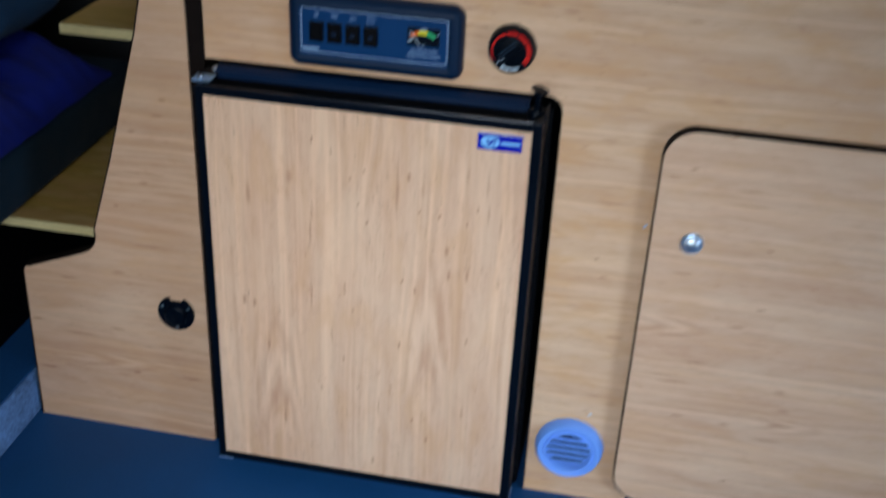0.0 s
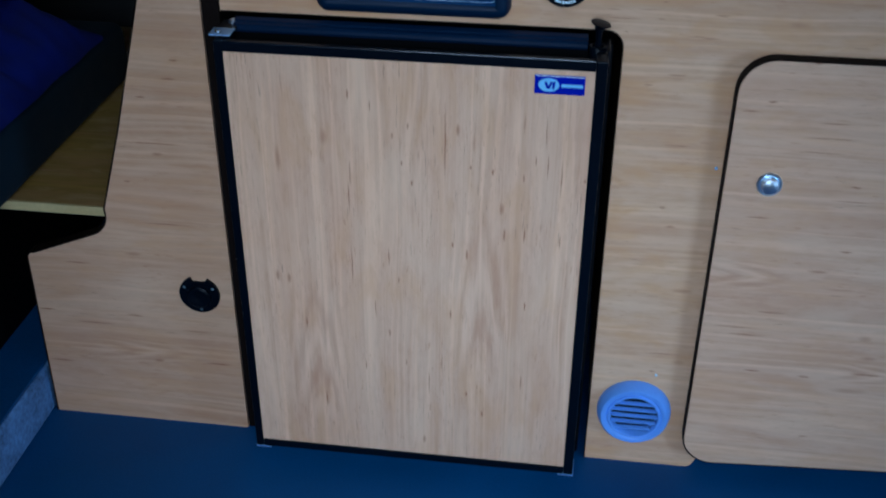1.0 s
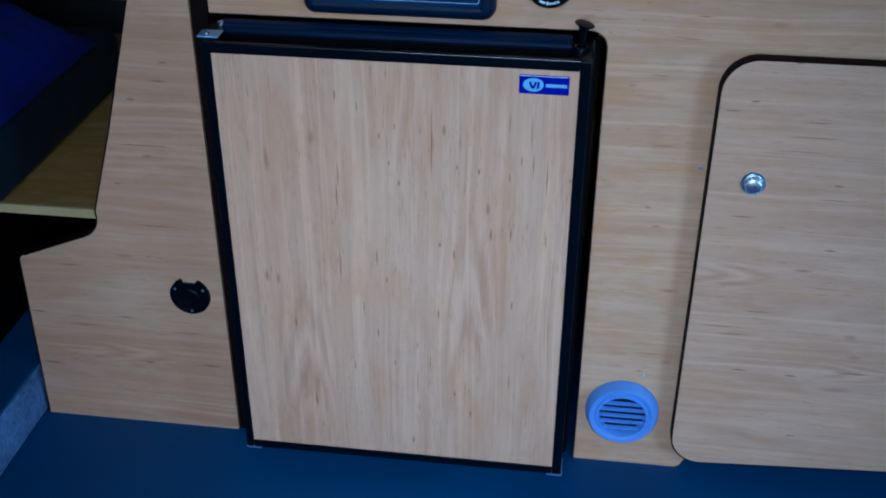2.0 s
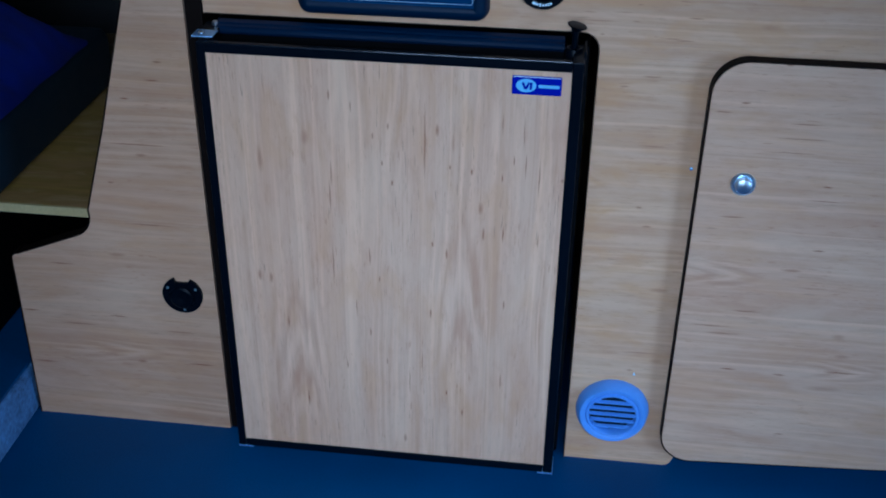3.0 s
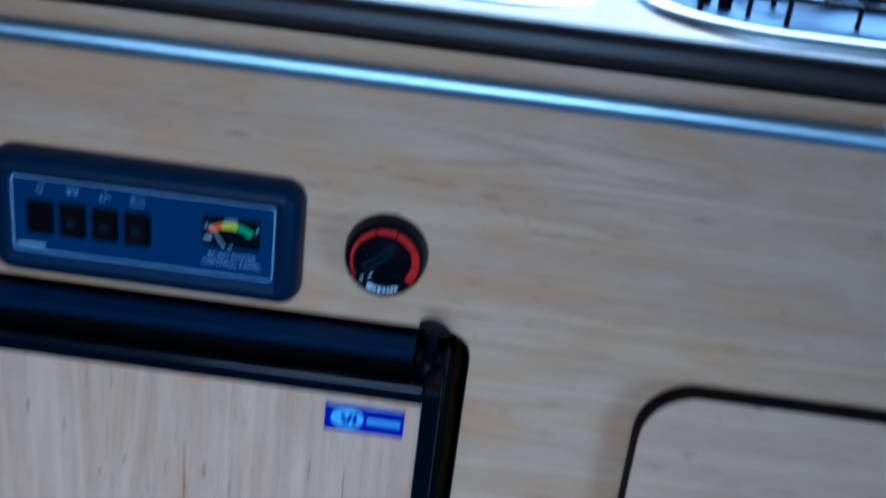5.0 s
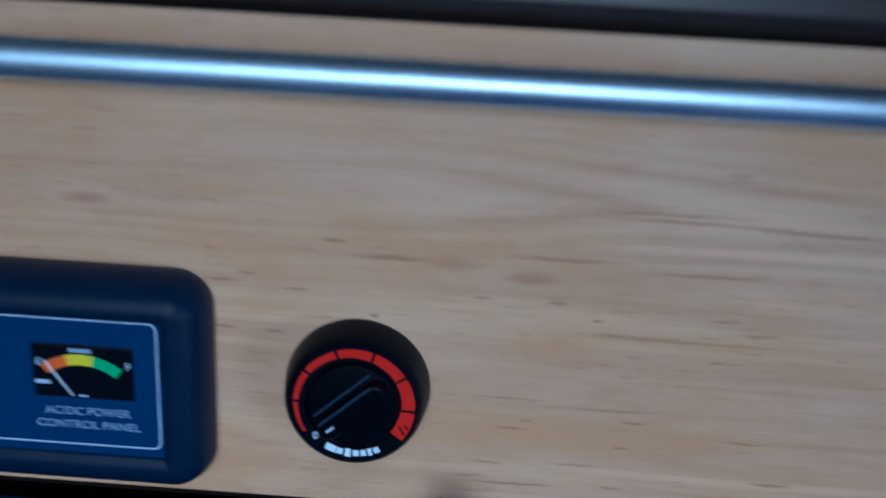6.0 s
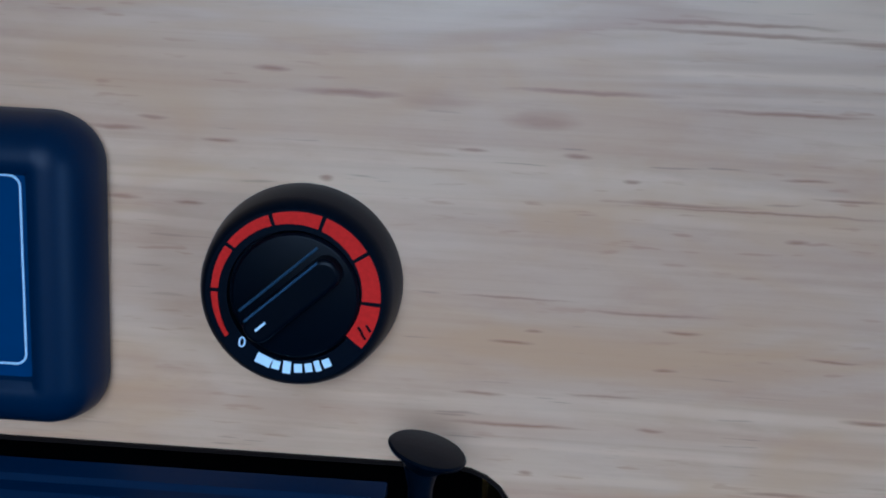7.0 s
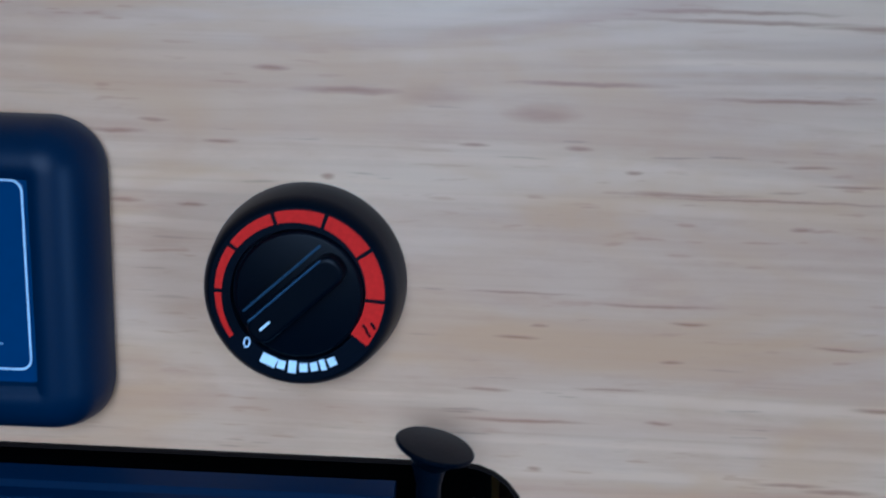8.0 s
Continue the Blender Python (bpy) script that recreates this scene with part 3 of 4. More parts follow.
part("hatch_edging", frame_strip(hatch_out, hatch_in, -0.0028, -0.0165), mat_edging, hatch, "dark brown edging")
lock = part("push_lock", turned(0.5570, 0.3968, [(0.0125, -0.016), (0.0128, -0.0185), (0.0118, -0.0198), (0.0104, -0.0196), (0.0096, -0.0180), (0.0090, -0.0178)], 40), mat_lock, hatch, "round chrome push lock")
smooth(lock)
smooth(part("lock_button", turned(0.5570, 0.3968, [(0.0088, -0.0176), (0.0086, -0.0225), (0.0076, -0.0242), (0.0050, -0.0252), (0.0015, -0.0256)], 36), mat_lock, hatch, "domed chrome button"))

# ---- worktop, sink and hob ----
worktop = thing("worktop", (0.5, 0.3, 0.720), "alder-look worktop with dark rounded front edge", "worktop")
sink_hole = rounded(0.035, 0.437, 0.053, 0.41, 0.05, 8)
part("slab", plate([(-0.0, 0.010), (1.26, 0.010), (1.26, 0.60), (-0.0, 0.60)], 0.7200, 0.7415, [sink_hole], level), mat_top, worktop)
nose = [(0.0115, 0.7217), (0.002, 0.7217)] + arc(0.004, 0.7287, 0.0078, 260, 180, 8) + arc(0.008, 0.7310, 0.0112, 180, 95, 12) + [(0.0115, 0.7419)]
smooth(part("edge_band", loft([[Vector((x, a, b)) for a, b in nose] for x in (-0.0, 0.4, 0.8, 1.26)]), mat_nose, worktop, "dark brown rounded edge band"), 40)
part("front_strip", block(0.001, 1.25, 0.0005, 0.0105, 0.7193, 0.7215), mat_edging, worktop)

sink = thing("sink", (0.24, 0.24, 0.7400), "stainless steel sink set into the worktop", "sink")


def basin_ring(i, z, n=8):
    return [level(x, y, z) for x, y in rounded(0.020 + i, 0.452 - i, 0.036 + i, 0.426 - i, max(0.062 - i, 0.012), n)]


smooth(part("basin", loft([basin_ring(0, 0.7417), basin_ring(0.0015, 0.7432), basin_ring(0.006, 0.7442), basin_ring(0.013, 0.7425), basin_ring(0.019, 0.7370), basin_ring(0.026, 0.7030), basin_ring(0.034, 0.628), basin_ring(0.050, 0.618)], False, True), mat_rim, sink), 50)
smooth(part("waste", spun(pose(0.24, 0.24, 0.618), [(0.034, 0.0), (0.033, 0.002), (0.020, 0.001), (0.018, -0.001)]), mat_black, sink, "black waste fitting"))
tap = part("tap", rod([(0.345, 0.33, 0.622), (0.345, 0.33, 0.70), (0.345, 0.325, 0.7580), (0.342, 0.31, 0.7750), (0.338, 0.28, 0.7790)], 0.008, 14), mat_black, sink, "dark folding spout")
smooth(tap)

hob = thing("hob", (0.75, 0.22, 0.7400), "stainless steel gas hob with wire pan supports", "hob")


def hob_ring(i, z, n=10):
    return [level(x, y, z) for x, y in rounded(0.476 + i, 1.02 - i, 0.0185 + i, 0.44 - i, max(0.085 - i, 0.02), n)]


smooth(part("tray_rim", loft([hob_ring(0, 0.7417), hob_ring(0.001, 0.7460), hob_ring(0.005, 0.7485), hob_ring(0.011, 0.7480), hob_ring(0.016, 0.7440), hob_ring(0.019, 0.7426)], False, False), mat_rim, hob, "bright rolled rim"), 50)
part("tray_floor", loft([hob_ring(0.0185, 0.7420), hob_ring(0.0185, 0.7424)]), mat_tray, hob, "dull steel tray floor")
for cx, cy, r in ((0.64, 0.20, 0.032), (0.88, 0.24, 0.040)):
    burner = smooth(part("burner", spun(pose(cx, cy, 0.7424), [(r * 1.5, 0.0), (r * 1.5, 0.003), (r * 1.15, 0.005), (r, 0.006), (r, 0.016), (r * 0.9, 0.018)]), mat_steel, hob, "steel gas burner ring"))
    smooth(part("burner_cap", spun(pose(cx, cy, 0.7594), [(r * 0.92, 0.0), (r * 0.92, 0.004), (r * 0.8, 0.006)]), mat_black, burner, "black burner cap"))
    for k in range(4):
        a = radians(45 + 90 * k)
        ux, uy = math.cos(a), math.sin(a)
        part("support_bar", rod([(cx + 0.10 * ux, cy + 0.10 * uy, 0.7430), (cx + 0.10 * ux, cy + 0.10 * uy, 0.7610), (cx + 0.098 * ux, cy + 0.098 * uy, 0.7630), (cx + 0.02 * ux, cy + 0.02 * uy, 0.7630)], 0.0020, 8), mat_black, hob, "dark wire pan support")
    part("support_ring", rod([(cx + 0.10 * math.cos(radians(a)), cy + 0.10 * math.sin(radians(a)), 0.7600) for a in range(0, 361, 15)], 0.0025, 8), mat_black, hob, "dark wire ring of the pan support")
for wy in (0.088, 0.165):
    part("long_wire", rod([(0.515, wy, 0.742), (0.515, wy, 0.7535), (0.520, wy, 0.7560), (0.985, wy, 0.7560), (0.990, wy, 0.7535), (0.990, wy, 0.742)], 0.0020, 8), mat_black, hob, "dark wire of the pan support")
    for k in range(7):
        wx = 0.545 + 0.068 * k
        part("wire_leg", rod([(wx, wy, 0.7424), (wx, wy - 0.0005, 0.7545), (wx + 0.0015, wy - 0.004, 0.7575)], 0.0017, 8), mat_black, hob, "dark leg of the pan support")
for cx in (0.64, 0.88):
    for side in (-1, 1):
        part("cross_wire", rod([(cx + 0.075 * side, 0.070, 0.7424), (cx + 0.074 * side, 0.073, 0.7590), (cx + 0.070 * side, 0.080, 0.7605), (cx + 0.014 * side, 0.185, 0.7605)], 0.0018, 8), mat_black, hob, "dark cross wire")
# two dark prongs near the hob's front corner
for kx, ky in ((0.522, 0.118), (0.533, 0.104)):
    smooth(part("hob_prong", spun(pose(kx, ky, 0.7414), [(0.0045, 0), (0.0045, 0.012), (0.0036, 0.020), (0.0026, 0.021)], 16), mat_black, hob, "slim black prong on the hob"))

# ---- rail and plate on the front ----
rail = thing("towel_rail", (0.5, -0.012, 0.703), "polished chrome rail along the cabinet front", "rail")
smooth(part("tube", rod([(0.004, -0.012, 0.703), (0.3, -0.012, 0.703), (0.7, -0.012, 0.703), (1.245, -0.012, 0.703)], 0.0068, 20), mat_rail, rail))
for x in (0.012, 0.62, 1.235):
    smooth(part("bracket", turned(x, 0.703, [(0.0085, 0.0), (0.0085, -0.002), (0.0055, -0.004), (0.0055, -0.010)], 20), mat_rail, rail))
alu = part("metal_plate", block(0.0008, 0.0785, -0.0030, -0.0002, 0.6400, 0.6632, 0.0008), mat_alu)
tagged(alu, "small brushed aluminium plate on the wooden front", "plate")
part("plate_rim", block(0.0012, 0.0745, -0.0038, -0.0028, 0.6612, 0.6630, 0.0004), mat_chrome, alu, "bright upper rim")

# ---- fridge ----
fridge = thing("fridge", (0.2, 0.15, 0.0), "built-in fridge with black frame and wood-look door", "fridge")
part("body", block(0.006, 0.392, -0.004, 0.45, 0.008, 0.530, 0.004), mat_black_matt, fridge, "black fridge body")
part("plinth", block(0.012, 0.386, -0.018, 0.0, 0.0, 0.026, 0.002), mat_black_matt, fridge)
fdoor = part("door", block(0.0135, 0.3845, -0.0560, -0.006, 0.027, 0.497, 0.002), mat_black_matt, fridge, "fridge door in black trim")
part("wood_sheet", block(0.0195, 0.3765, -0.0590, -0.0555, 0.0345, 0.5245), mat_fridge, fdoor, "alder-look sheet with vertical grain")
for name, box in (("trim_left", (0.0110, 0.0198, 0.0250, 0.5335)), ("trim_right", (0.3762, 0.3870, 0.0250, 0.5335))):
    part("side_trim", block(box[0], box[1], -0.0608, -0.0080, box[2], box[3], 0.0012), mat_black, fdoor, "black side trim")
part("bottom_trim", block(0.0200, 0.3760, -0.0608, -0.0080, 0.0250, 0.0350, 0.0012), mat_black, fdoor, "black bottom trim")
lip = [(-0.0608, 0.5235), (-0.0608, 0.5318), (-0.0596, 0.5334), (-0.0540, 0.5336), (-0.0524, 0.5320), (-0.0515, 0.4990), (-0.0550, 0.4990), (-0.0550, 0.5235)]
part("grip_lip", loft([[Vector((x, a, b)) for a, b in lip] for x in (0.0200, 0.3760)]), mat_black, fdoor, "black front lip of the grip")
ridge = [(-0.0225, 0.5316), (-0.0221, 0.5346), (-0.0204, 0.5366), (-0.0172, 0.5377), (-0.0160, 0.5392), (-0.0105, 0.5410), (-0.0085, 0.5395), (-0.0085, 0.5290), (-0.0212, 0.5290)]
part("grip_channel", joined(block(0.0200, 0.3670, -0.0205, -0.0085, 0.4990, 0.5289), block(0.0200, 0.3760, -0.0515, -0.0205, 0.4990, 0.5020)), mat_black_matt, fdoor, "deep black finger channel")
smooth(part("grip_ridge", loft([[Vector((x, a, b)) for a, b in ridge] for x in (0.0200, 0.3670)]), mat_grip, fdoor, "rounded back of the grip, toned blue for sky light"), 25)
smooth(part("lip_line", rod([(0.0205, -0.0600, 0.5331), (0.3755, -0.0600, 0.5331)], 0.0012, 14), mat_lip, fdoor, "shiny rounded lip"))
hinge = part("hinge", block(0.0045, 0.0260, -0.0520, -0.0330, 0.5350, 0.5368, 0.0005), mat_alu, fridge, "steel hinge plate")
part("hinge_screw", spun(pose(0.0120, -0.0440, 0.5368), [(0.0034, 0.0), (0.0030, 0.0014), (0.0016, 0.0020)], 14), mat_chrome, hinge)
part("hinge_arm", block(0.0060, 0.0240, -0.0335, -0.0050, 0.5330, 0.5352, 0.0006), mat_black, fridge, "black hinge arm")
part("hinge_bolt", spun(pose(0.0180, -0.0140, 0.5352), [(0.0042, 0.0), (0.0042, 0.0030), (0.0024, 0.0040)], 12), mat_steel, fridge, "steel hinge bolt")
latch = part("latch_cup", joined(spun(pose(0.3765, -0.0290, 0.5120), [(0.0082, 0), (0.0082, 0.0240), (0.0075, 0.0250), (0.0058, 0.0250), (0.0056, 0.0160)], 24), block(0.3862, 0.3885, -0.045, -0.012, 0.513, 0.5385, 0.0008)), mat_black, fridge, "black latch housing")
smooth(latch)
smooth(part("latch_peg", joined(spun(pose(0.3765, -0.0290, 0.5250, 0, 0, 0), [(0.0030, 0.0), (0.0030, 0.0240), (0.0045, 0.0300)], 16), spun(pose(0.3768, -0.0295, 0.5548, 2, 13, 0), [(0.0030, -0.0015), (0.0062, 0.0016), (0.0093, 0.0036), (0.0097, 0.0043), (0.0092, 0.0048), (0.0040, 0.0053)], 32)), mat_black, fridge, "black mushroom-shaped ventilation latch"))
for x in (0.0190, 0.3790):
    part("door_foot", block(x - 0.009, x + 0.009, -0.0595, -0.0300, 0.0215, 0.0250, 0.0006), mat_alu, fridge, "small metal foot hinge")
badge = part("badge", pad(0.3200, 0.3672, 0.4985, 0.5175, 0.0012, [(0, -0.0588), (0, -0.0600), (0.0006, -0.0605)], 4), mat_badge, fdoor, "glossy blue maker's badge")
oval = [(0.3335 + 0.0098 * math.cos(radians(a)), 0.5080 + 0.0068 * math.sin(radians(a))) for a in range(0, 360, 12)]
part("badge_oval", plate(oval, -0.0608, -0.0604), mat_badge_pale, badge, "pale blue oval")
for dx, lean in ((-0.0020, -22), (0.0012, 24), (0.0046, 6)):
    bar = block(-0.0011, 0.0011, -0.0002, 0.0002, -0.0036, 0.0036)
    bmesh.ops.transform(bar, matrix=pose(0.3335 + dx, -0.0609, 0.5078, 0, lean, 0), verts=bar.verts)
    part("badge_mark", bar, mat_badge, badge, "dark blue stroke")
part("badge_bar", block(0.3452, 0.3652, -0.0609, -0.0604, 0.5062, 0.5094, 0.0001), mat_badge_pale, badge, "pale bar in place of a name")
# white strip painted as a glint on the enamel
part("badge_glint", block(0.3210, 0.3662, -0.0606, -0.0602, 0.5164, 0.5170), mat_white, badge, "pale glint painted along the badge's upper rim")

# ---- power control panel ----
panel = thing("control_panel", (0.198, 0.0, 0.549), "navy plastic power control panel with switches and gauge", "control panel")
BX0, BX1, BZ0, BZ1 = 0.1014, 0.2920, 0.5500, 0.6318
housing = pad(BX0, BX1, BZ0, BZ1, 0.0135, [(0.0008, 0.0), (0.0, -0.0030), (0.0006, -0.0075), (0.0022, -0.0125), (0.0048, -0.0162), (0.0078, -0.0182), (0.0105, -0.0190), (0.0136, -0.0189), (0.0148, -0.0172)], 10)
smooth(part("housing", housing, mat_navy, panel, "rounded navy housing"), 60)
part("label_plate", pad(0.1158, 0.2800, 0.5662, 0.6195, 0.004, [(0, -0.0165), (0, -0.0176)], 6), mat_label, panel, "dark blue printed label")
part("border_line", frame_strip(rounded(0.1179, 0.2765, 0.5693, 0.6175, 0.0030, 5), rounded(0.11845, 0.27595, 0.56985, 0.61695, 0.0025, 5), -0.0174, -0.0178), mat_line, panel, "thin pale border line")
for k in range(4):
    sx = 0.1353 + 0.0197 * k
    well = part("switch", pad(sx - 0.0078, sx + 0.0078, 0.5818, 0.6035, 0.0012, [(0, -0.0174), (0, -0.0196), (0.0010, -0.0200), (0.0016, -0.0186)], 4), mat_black, panel, "black rocker switch")
    if k == 0:
        part("rocker", loft([[Vector((x, a, b)) for a, b in ((-0.0180, 0.5836), (-0.0182, 0.6017), (-0.0190, 0.6017), (-0.0188, 0.5836))] for x in (sx - 0.006, sx + 0.006)]), mat_black_matt, well, "rocker pressed flat")
    else:
        part("rocker", loft([[Vector((x, a, b)) for a, b in ((-0.0182, 0.5836), (-0.0182, 0.6017), (-0.0200, 0.6017), (-0.0212, 0.5935), (-0.0232, 0.5836))] for x in (sx - 0.006, sx + 0.006)]), mat_black_matt, well, "raised rocker")
        part("rocker_spot", block(sx - 0.0026, sx + 0.0026, -0.0222, -0.0212, 0.5905, 0.5935, 0.0003), mat_navy, well, "faint grey spot")


def icon_line(points):
    return rod([Vector((a, -0.0178, b)) for a, b in points], 0.00030, 6)


for name, dx, shape in (("icon_lamp", 0, [arc(0, 0.0008, 0.0019, -60, 240, 12), [(-0.0012, -0.0022), (0.0012, -0.0022)]]),
                        ("icon_tray", 1, [[(-0.0040, 0.0022), (0.0040, 0.0022)], [(-0.0026, 0.0022), (-0.0026, -0.0020)], [(0.0026, 0.0022), (0.0026, -0.0020)], [(-0.0026, 0.0), (0.0026, 0.0)]]),
                        ("icon_tap", 2, [[(-0.0030, -0.0022), (-0.0030, 0.0010), (0.0, 0.0026), (0.0, -0.0022), (-0.0030, -0.0022)], [(0.0, 0.0012), (0.0030, 0.0004), (0.0030, -0.0016)]]),
                        ("icon_battery", 3, [[(-0.0042, 0.0020), (0.0042, 0.0020), (0.0042, -0.0024), (-0.0042, -0.0024), (-0.0042, 0.0020)], [(-0.0026, 0.0020), (-0.0026, 0.0027)], [(0.0026, 0.0020), (0.0026, 0.0027)]])):
    cx = 0.1353 + 0.0197 * dx
    part(name, joined(*[icon_line([(cx + 0.98 * a, 0.6100 + 0.95 * b) for a, b in s]) for s in shape]), mat_dim, panel, "faint printed symbol")
gauge = part("gauge", pad(0.2335, 0.2680, 0.5880, 0.6078, 0.0010, [(0, -0.0172), (0, -0.0182), (0.0006, -0.0184)], 4), mat_black, panel, "black gauge window")
for name, a0, a1, mat in (("orange_band", 128, 104, mat_orange), ("yellow_band", 104, 78, mat_yellow), ("green_band", 78, 51, mat_green)):
    band = arc(0.2502, 0.5822, 0.0225, a0, a1, 6) + arc(0.2502, 0.5822, 0.0185, a1, a0, 6)
    part(name, plate(band, -0.0187, -0.0183), mat, gauge)
part("needle", rod([(0.2378, -0.0190, 0.6020), (0.2470, -0.0190, 0.5890)], 0.0003, 6), mat_white, gauge, "thin white needle")
part("needle_tick", block(0.2490, 0.2518, -0.0188, -0.0183, 0.5888, 0.5894), mat_line, gauge)
part("small_print", block(0.2465, 0.2540, -0.0188, -0.0183, 0.6054, 0.6068), mat_dim, gauge)
part("small_print", block(0.2343, 0.2392, -0.0188, -0.0183, 0.5930, 0.5944), mat_line, gauge)
lettering("letter_e", "E", 0.2357, 0.6010, -0.0186, 0.0040, mat_line, gauge)
lettering("letter_f", "F", 0.2664, 0.6010, -0.0186, 0.0040, mat_line, gauge)
lettering("panel_words", "AC/DC POWER", 0.2512, 0.5824, -0.0178, 0.0043, mat_dim, panel, 0, 1.0)
lettering("panel_words", "CONTROL PANEL", 0.2512, 0.5772, -0.0178, 0.0043, mat_dim, panel, 0, 1.05)
part("maker_bar", block(0.1205, 0.1372, -0.0180, -0.0175, 0.5722, 0.5745), mat_dim, panel, "grey bar in place of a name")

# ---- heater control ----
KX, KZ = 0.3425, 0.5908
heater = thing("heater_control", (KX, 0.0, KZ), "round black heater control with red scale", "heater control")
smooth(part("base", turned(KX, KZ, [(0.0256, 0.0), (0.0256, -0.0020), (0.0252, -0.0050), (0.0242, -0.0115), (0.0230, -0.0146), (0.0219, -0.0155), (0.0166, -0.0155), (0.0164, -0.0130)], 72), mat_black, heater, "black conical base"), 30)
FX, FZ = KX + 0.0005, KZ + 0.0004
for a0, a1 in ((214, 181), (178, 147), (144, 110), (107, 73), (70, 35), (32, -2), (-5, -37)):
    def inner_r(a):
        return 0.0209 - (0.0011 + 0.0041 * (214 - a) / 251)
    outer_pts = arc(FX, FZ, 0.0209, a0, a1, 8)
    inner_pts = [(FX + inner_r(a0 + (a1 - a0) * k / 8) * math.cos(radians(a0 + (a1 - a0) * k / 8)), FZ + inner_r(a0 + (a1 - a0) * k / 8) * math.sin(radians(a0 + (a1 - a0) * k / 8))) for k in range(8, -1, -1)]
    part("scale_segment", plate(outer_pts + inner_pts, -0.01575, -0.0154), mat_red, heater, "red scale segment")
for a, w, h in ((246, 0.0020, 0.0013), (256, 0.0010, 0.0011), (264.5, 0.0010, 0.0016), (273, 0.0010, 0.0011), (281, 0.0009, 0.0011), (288, 0.0007, 0.0014), (295.5, 0.0010, 0.0011)):
    bar = block(-w, w, -0.0001, 0.0001, -h, h)
    bmesh.ops.transform(bar, matrix=pose(FX + 0.0188 * math.cos(radians(a)), -0.0157, FZ + 0.0188 * math.sin(radians(a)), 0, 270 - a, 0), verts=bar.verts)
    part("maker_mark", bar, mat_white, heater, "white mark in place of a letter")
for da, r in ((-22, 0.0196), (-26, 0.0180), (-29, 0.0194)):
    stroke = block(-0.0010, 0.0010, -0.0001, 0.0001, -0.0003, 0.0003)
    bmesh.ops.transform(stroke, matrix=pose(FX + r * math.cos(radians(da)), -0.0158, FZ + r * math.sin(radians(da)), 0, 55, 0), verts=stroke.verts)
    part("scale_symbol", stroke, mat_dial, heater, "small dark symbol stroke")
lettering("zero", "0", FX + 0.0186 * math.cos(radians(225)), FZ + 0.0184 * math.sin(radians(225)), -0.0156, 0.0040, mat_white, heater, -8)
smooth(part("dial", turned(FX, FZ, [(0.0158, -0.0130), (0.0158, -0.0163), (0.0152, -0.0171), (0.0148, -0.0172)], 64), mat_dial, heater, "black turning dial"), 30)
grip_m = pose(FX, -0.0171, FZ, 0, -42, 0)


def bar_ring(i, d, n=6):
    return [grip_m @ Vector((x, -d, z)) for x, z in rounded(-0.0146 + i, 0.0142 - i, -0.0040 + i, 0.0040 - i, 0.0034 - i * 0.6, n)]


dial_grip = smooth(part("dial_grip", loft([bar_ring(0, -0.001), bar_ring(0.0002, 0.0040), bar_ring(0.0006, 0.0046), bar_ring(0.0012, 0.0048)]), mat_dial, heater, "black finger grip"), 12)
ridge = rod([grip_m @ Vector((-0.0130, -0.0003, 0.0058)), grip_m @ Vector((0.0124, -0.0003, 0.0058))], 0.00035, 8)
part("dial_ridge", ridge, mat_lit_edge, heater, "thin raised line in a highlight tone")
# rod added along the grip to draw its lit edge
part("grip_edge", rod([grip_m @ Vector((-0.0122, -0.0046, 0.0034)), grip_m @ Vector((0.0112, -0.0046, 0.0034))], 0.00032, 8), mat_lit_edge, dial_grip, "pale line painted as the grip edge's highlight")
pointer = block(-0.0016, 0.0016, -0.0003, 0.0003, -0.0003, 0.0003)
bmesh.ops.transform(pointer, matrix=grip_m @ pose(-0.0098, -0.0050, 0.0), verts=pointer.verts)
part("pointer", pointer, mat_white, dial_grip, "white pointer line")

# ---- vent and socket ----
vent = thing("air_outlet", (0.455, 0.0, 0.082), "round blue-grey heating air outlet with slats", "air outlet")
VX, VZ = 0.4530, 0.0805
smooth(part("flange", turned(VX, VZ, [(0.0428, 0.0), (0.0428, -0.0030), (0.0422, -0.0060), (0.0399, -0.0125), (0.0378, -0.0150), (0.0345, -0.0152), (0.0322, -0.0140), (0.0313, -0.0132), (0.0303, -0.0150), (0.0284, -0.0152), (0.0274, -0.0140), (0.0274, -0.0030)], 64), mat_vent, vent), 40)
# disc in a dark tone that holds the shade between the slats
part("outlet_dark", turned(VX, VZ, [(0.0275, -0.0010), (0.0275, -0.0034)], 40), mat_navy, vent, "dark disc for the shaded inside of the outlet")
for k in range(5):
    dz = -0.0176 + 0.0088 * k
    half = math.sqrt(0.0276 ** 2 - dz ** 2)
    slat = loft([[Vector((x, a, VZ + dz + b)) for a, b in ((-0.0138, -0.0008), (-0.0140, 0.0008), (-0.0098, 0.0016), (-0.0096, 0.0000))] for x in (VX - half, VX + half)])
    part("slat", slat, mat_vent, vent, "slanted slat")
socket = thing("power_socket", (-0.058, -0.004, 0.199), "round black power socket with hinged cover", "socket")
SX, SZ = -0.0578, 0.1990
disc = [(SX + 0.0240 * math.cos(radians(a)), SZ + 0.0240 * math.sin(radians(a))) for a in range(112, 428, 6)] + [(SX + 0.0070, SZ + 0.0170), (SX - 0.0070, SZ + 0.0170)]
cover = part("cover", plate(disc, -0.0035, -0.0080), mat_black, socket, "black cover with a notch")
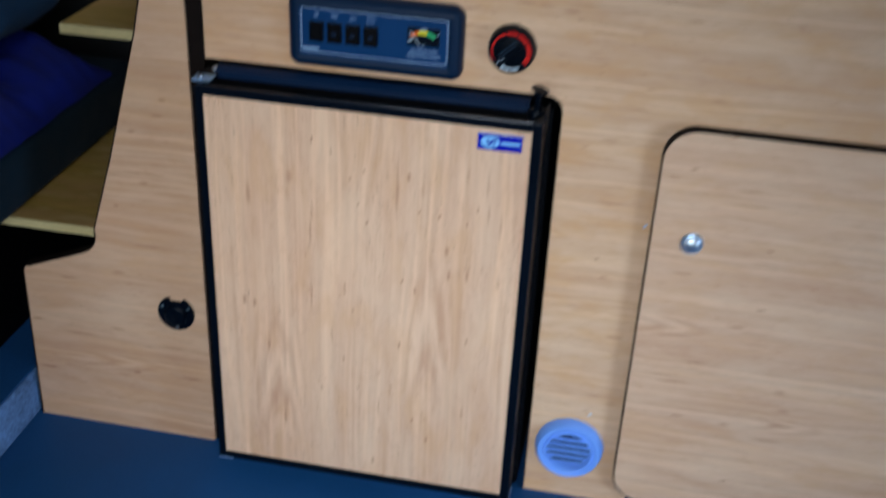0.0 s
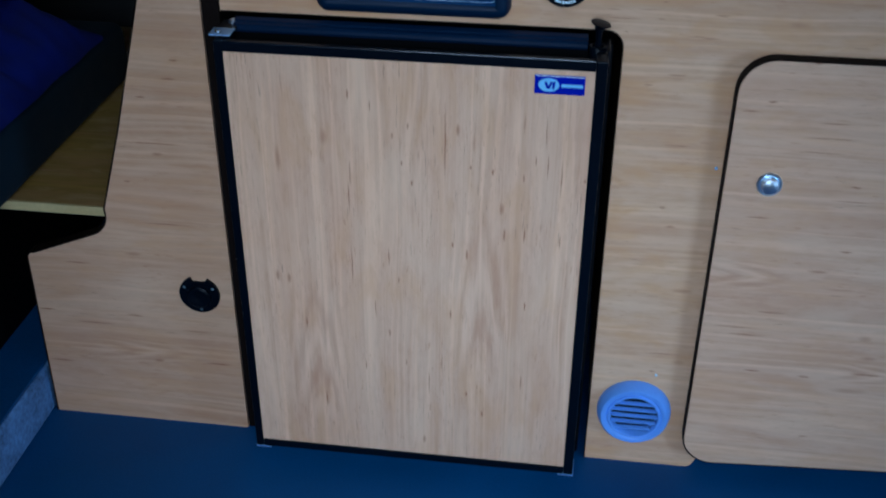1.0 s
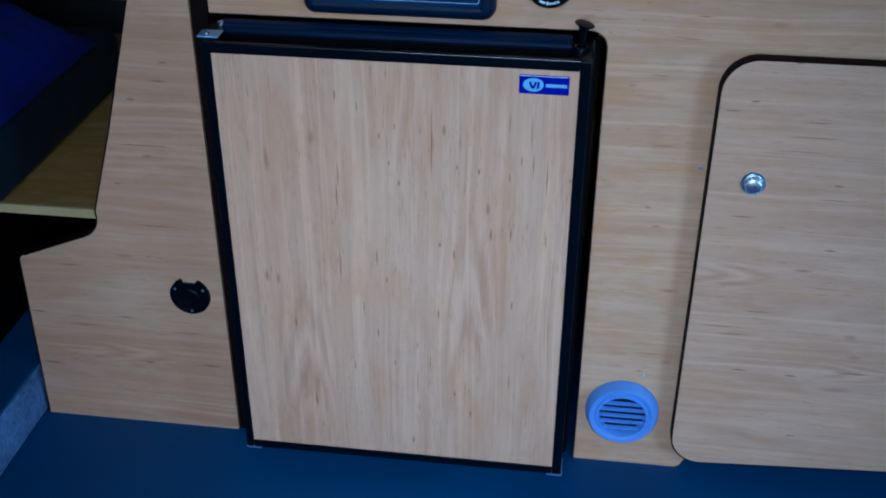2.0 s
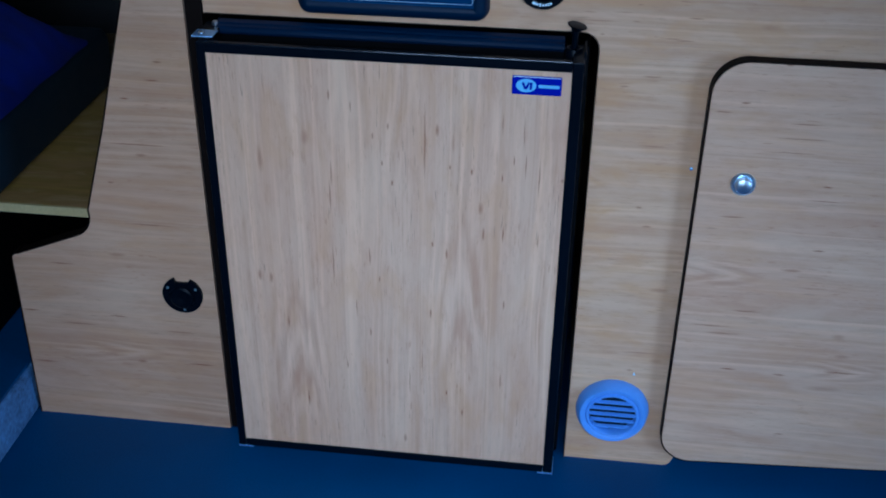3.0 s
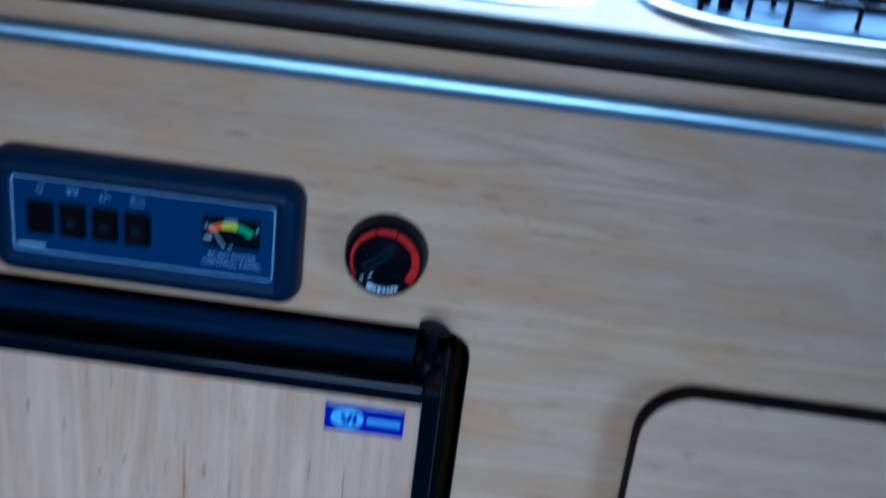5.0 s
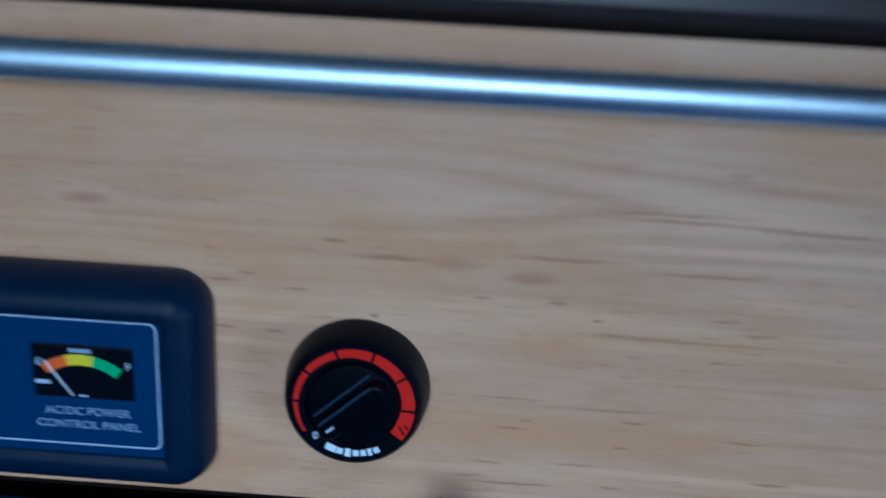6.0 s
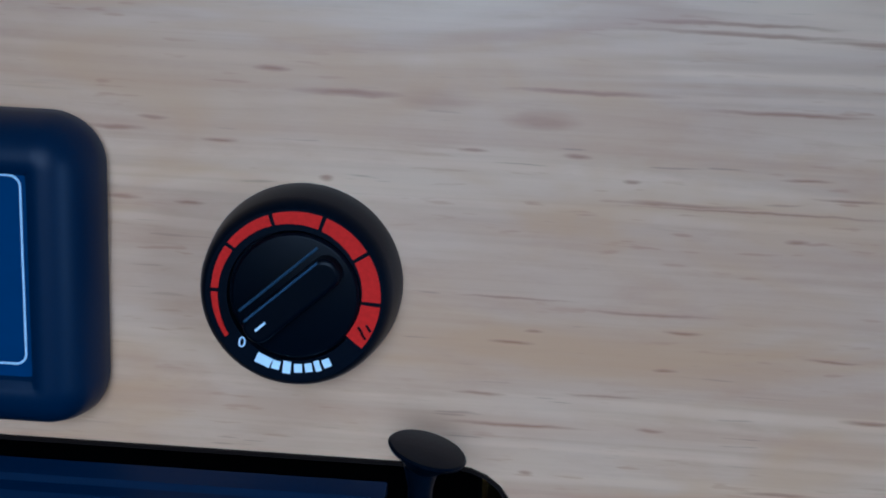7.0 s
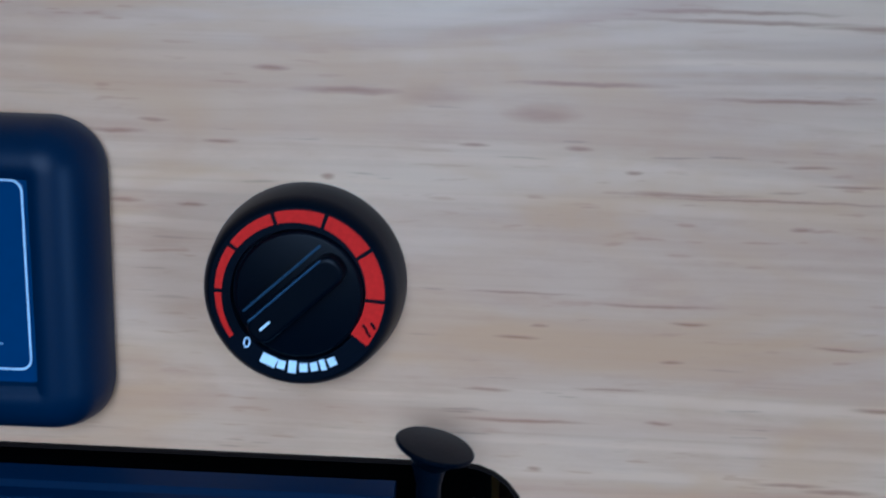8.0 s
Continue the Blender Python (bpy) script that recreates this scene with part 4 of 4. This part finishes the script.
smooth(part("cap", turned(SX, SZ - 0.002, [(0.0150, -0.0078), (0.0145, -0.0105), (0.0120, -0.0120), (0.0050, -0.0112), (0.0030, -0.0100)], 36), mat_black, socket, "recessed cap"))
for a in (30, 150, 272):
    part("screw", turned(SX + 0.0195 * math.cos(radians(a)), SZ + 0.0195 * math.sin(radians(a)), [(0.0019, -0.0078), (0.0017, -0.0086), (0.0008, -0.0090)], 12), mat_screw, socket, "steel screw")

# ---- bed platform, cushion and bedding behind the end board ----
platform = part("bed_platform", block(-1.28, -0.020, 0.030, 0.60, 0.275, 0.2870, 0.0008), mat_ply)
tagged(platform, "raw plywood bed platform", "bed platform")
part("platform_edge", block(-1.28, -0.020, 0.0265, 0.0298, 0.2755, 0.2868), mat_ply_edge, platform, "pale cut front edge")
for px in (-1.25, -0.06):
    part("leg", block(px - 0.02, px + 0.02, 0.50, 0.54, 0.0 if px > -0.2 else 0.0705, 0.275), mat_ply, platform, "wooden leg")
shelf = part("upper_shelf", block(-0.201, -0.0186, 0.055, 0.60, 0.533, 0.5450, 0.0008), mat_ply)
tagged(shelf, "raw plywood shelf fixed beside the cabinet", "shelf")
part("shelf_edge", block(-0.201, -0.0186, 0.0515, 0.0548, 0.5335, 0.5448), mat_ply_edge, shelf, "pale cut front edge")
# black block added to stand for the shaded void under the bed
part("void_filler", block(-1.20, -0.342, -0.10, 0.44, 0.0706, 0.2748, 0.003), mat_black_matt, platform, "black filler block for the dark void under the bed")
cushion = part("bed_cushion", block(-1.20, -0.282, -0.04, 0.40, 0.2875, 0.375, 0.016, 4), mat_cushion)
tagged(smooth(cushion, 60), "dark grey upholstered bed cushion on the platform", "cushion")


def bedding():
    bm = bmesh.new()
    nx, ny = 60, 44
    grid = []
    for i in range(nx + 1):
        row = []
        for j in range(ny + 1):
            u, v = i / nx, j / ny
            x, y = -1.15 + u * 0.868, -0.02 + v * 0.34
            rise = 0.115 * min(1.0, (1 - u) * 4.2) ** 0.7
            fold = 0.058 * noise.noise(Vector((x * 8, y * 10 + x * 5, 1.3))) + 0.022 * noise.noise(Vector((x * 19, y * 23, 4.1))) + 0.020 * abs(noise.noise(Vector((x * 10 + y * 16, y * 34, 7.7))))
            edge = min(1.0, 6 * min(v, 1 - v, u) + 0.15)
            fold += 0.020 * abs(noise.noise(Vector((x * 4 - y * 3, y * 26 + x * 6, 2.9))))
            row.append(bm.verts.new((x + 0.004 * noise.noise(Vector((y * 14, 2.0, x * 3))), y, 0.380 + rise * edge + fold * edge * min(1, (1 - u) * 8 + 0.25))))
        grid.append(row)
    for i in range(nx):
        for j in range(ny):
            bm.faces.new((grid[i][j], grid[i + 1][j], grid[i + 1][j + 1], grid[i][j + 1]))
    made = bmesh.ops.extrude_face_region(bm, geom=bm.faces[:])
    for g in made["geom"]:
        if isinstance(g, bmesh.types.BMVert):
            g.co.z = 0.3755
    return bm


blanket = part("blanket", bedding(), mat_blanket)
tagged(smooth(blanket, 70), "crumpled bright blue bedding on the grey cushion", "blanket")


def cushion_body(c, half, power=0.5, n=28):
    """A plump rounded body with soft dents."""
    def push(v):
        return math.copysign(abs(v) ** power, v)
    rings = []
    for i in range(1, n):
        b = math.pi * (i / n - 0.5)
        ring = []
        for j in range(2 * n):
            a = math.pi * j / n
            p = Vector((push(math.cos(b)) * push(math.cos(a)), push(math.cos(b)) * push(math.sin(a)), push(math.sin(b)) * (0.75 + 0.25 * math.cos(a) ** 2)))
            p *= 1 + 0.10 * noise.noise(p * 1.7 + Vector((3.1, 0.4, 1.9))) + 0.03 * noise.noise(p * 5)
            ring.append(Vector(c) + Vector((p.x * half[0], p.y * half[1], p.z * half[2])))
        rings.append(ring)
    return loft(rings)


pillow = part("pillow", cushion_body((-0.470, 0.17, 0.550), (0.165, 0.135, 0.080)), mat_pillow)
tagged(smooth(pillow, 80), "blue-grey cotton pillow lying on the bedding", "pillow")
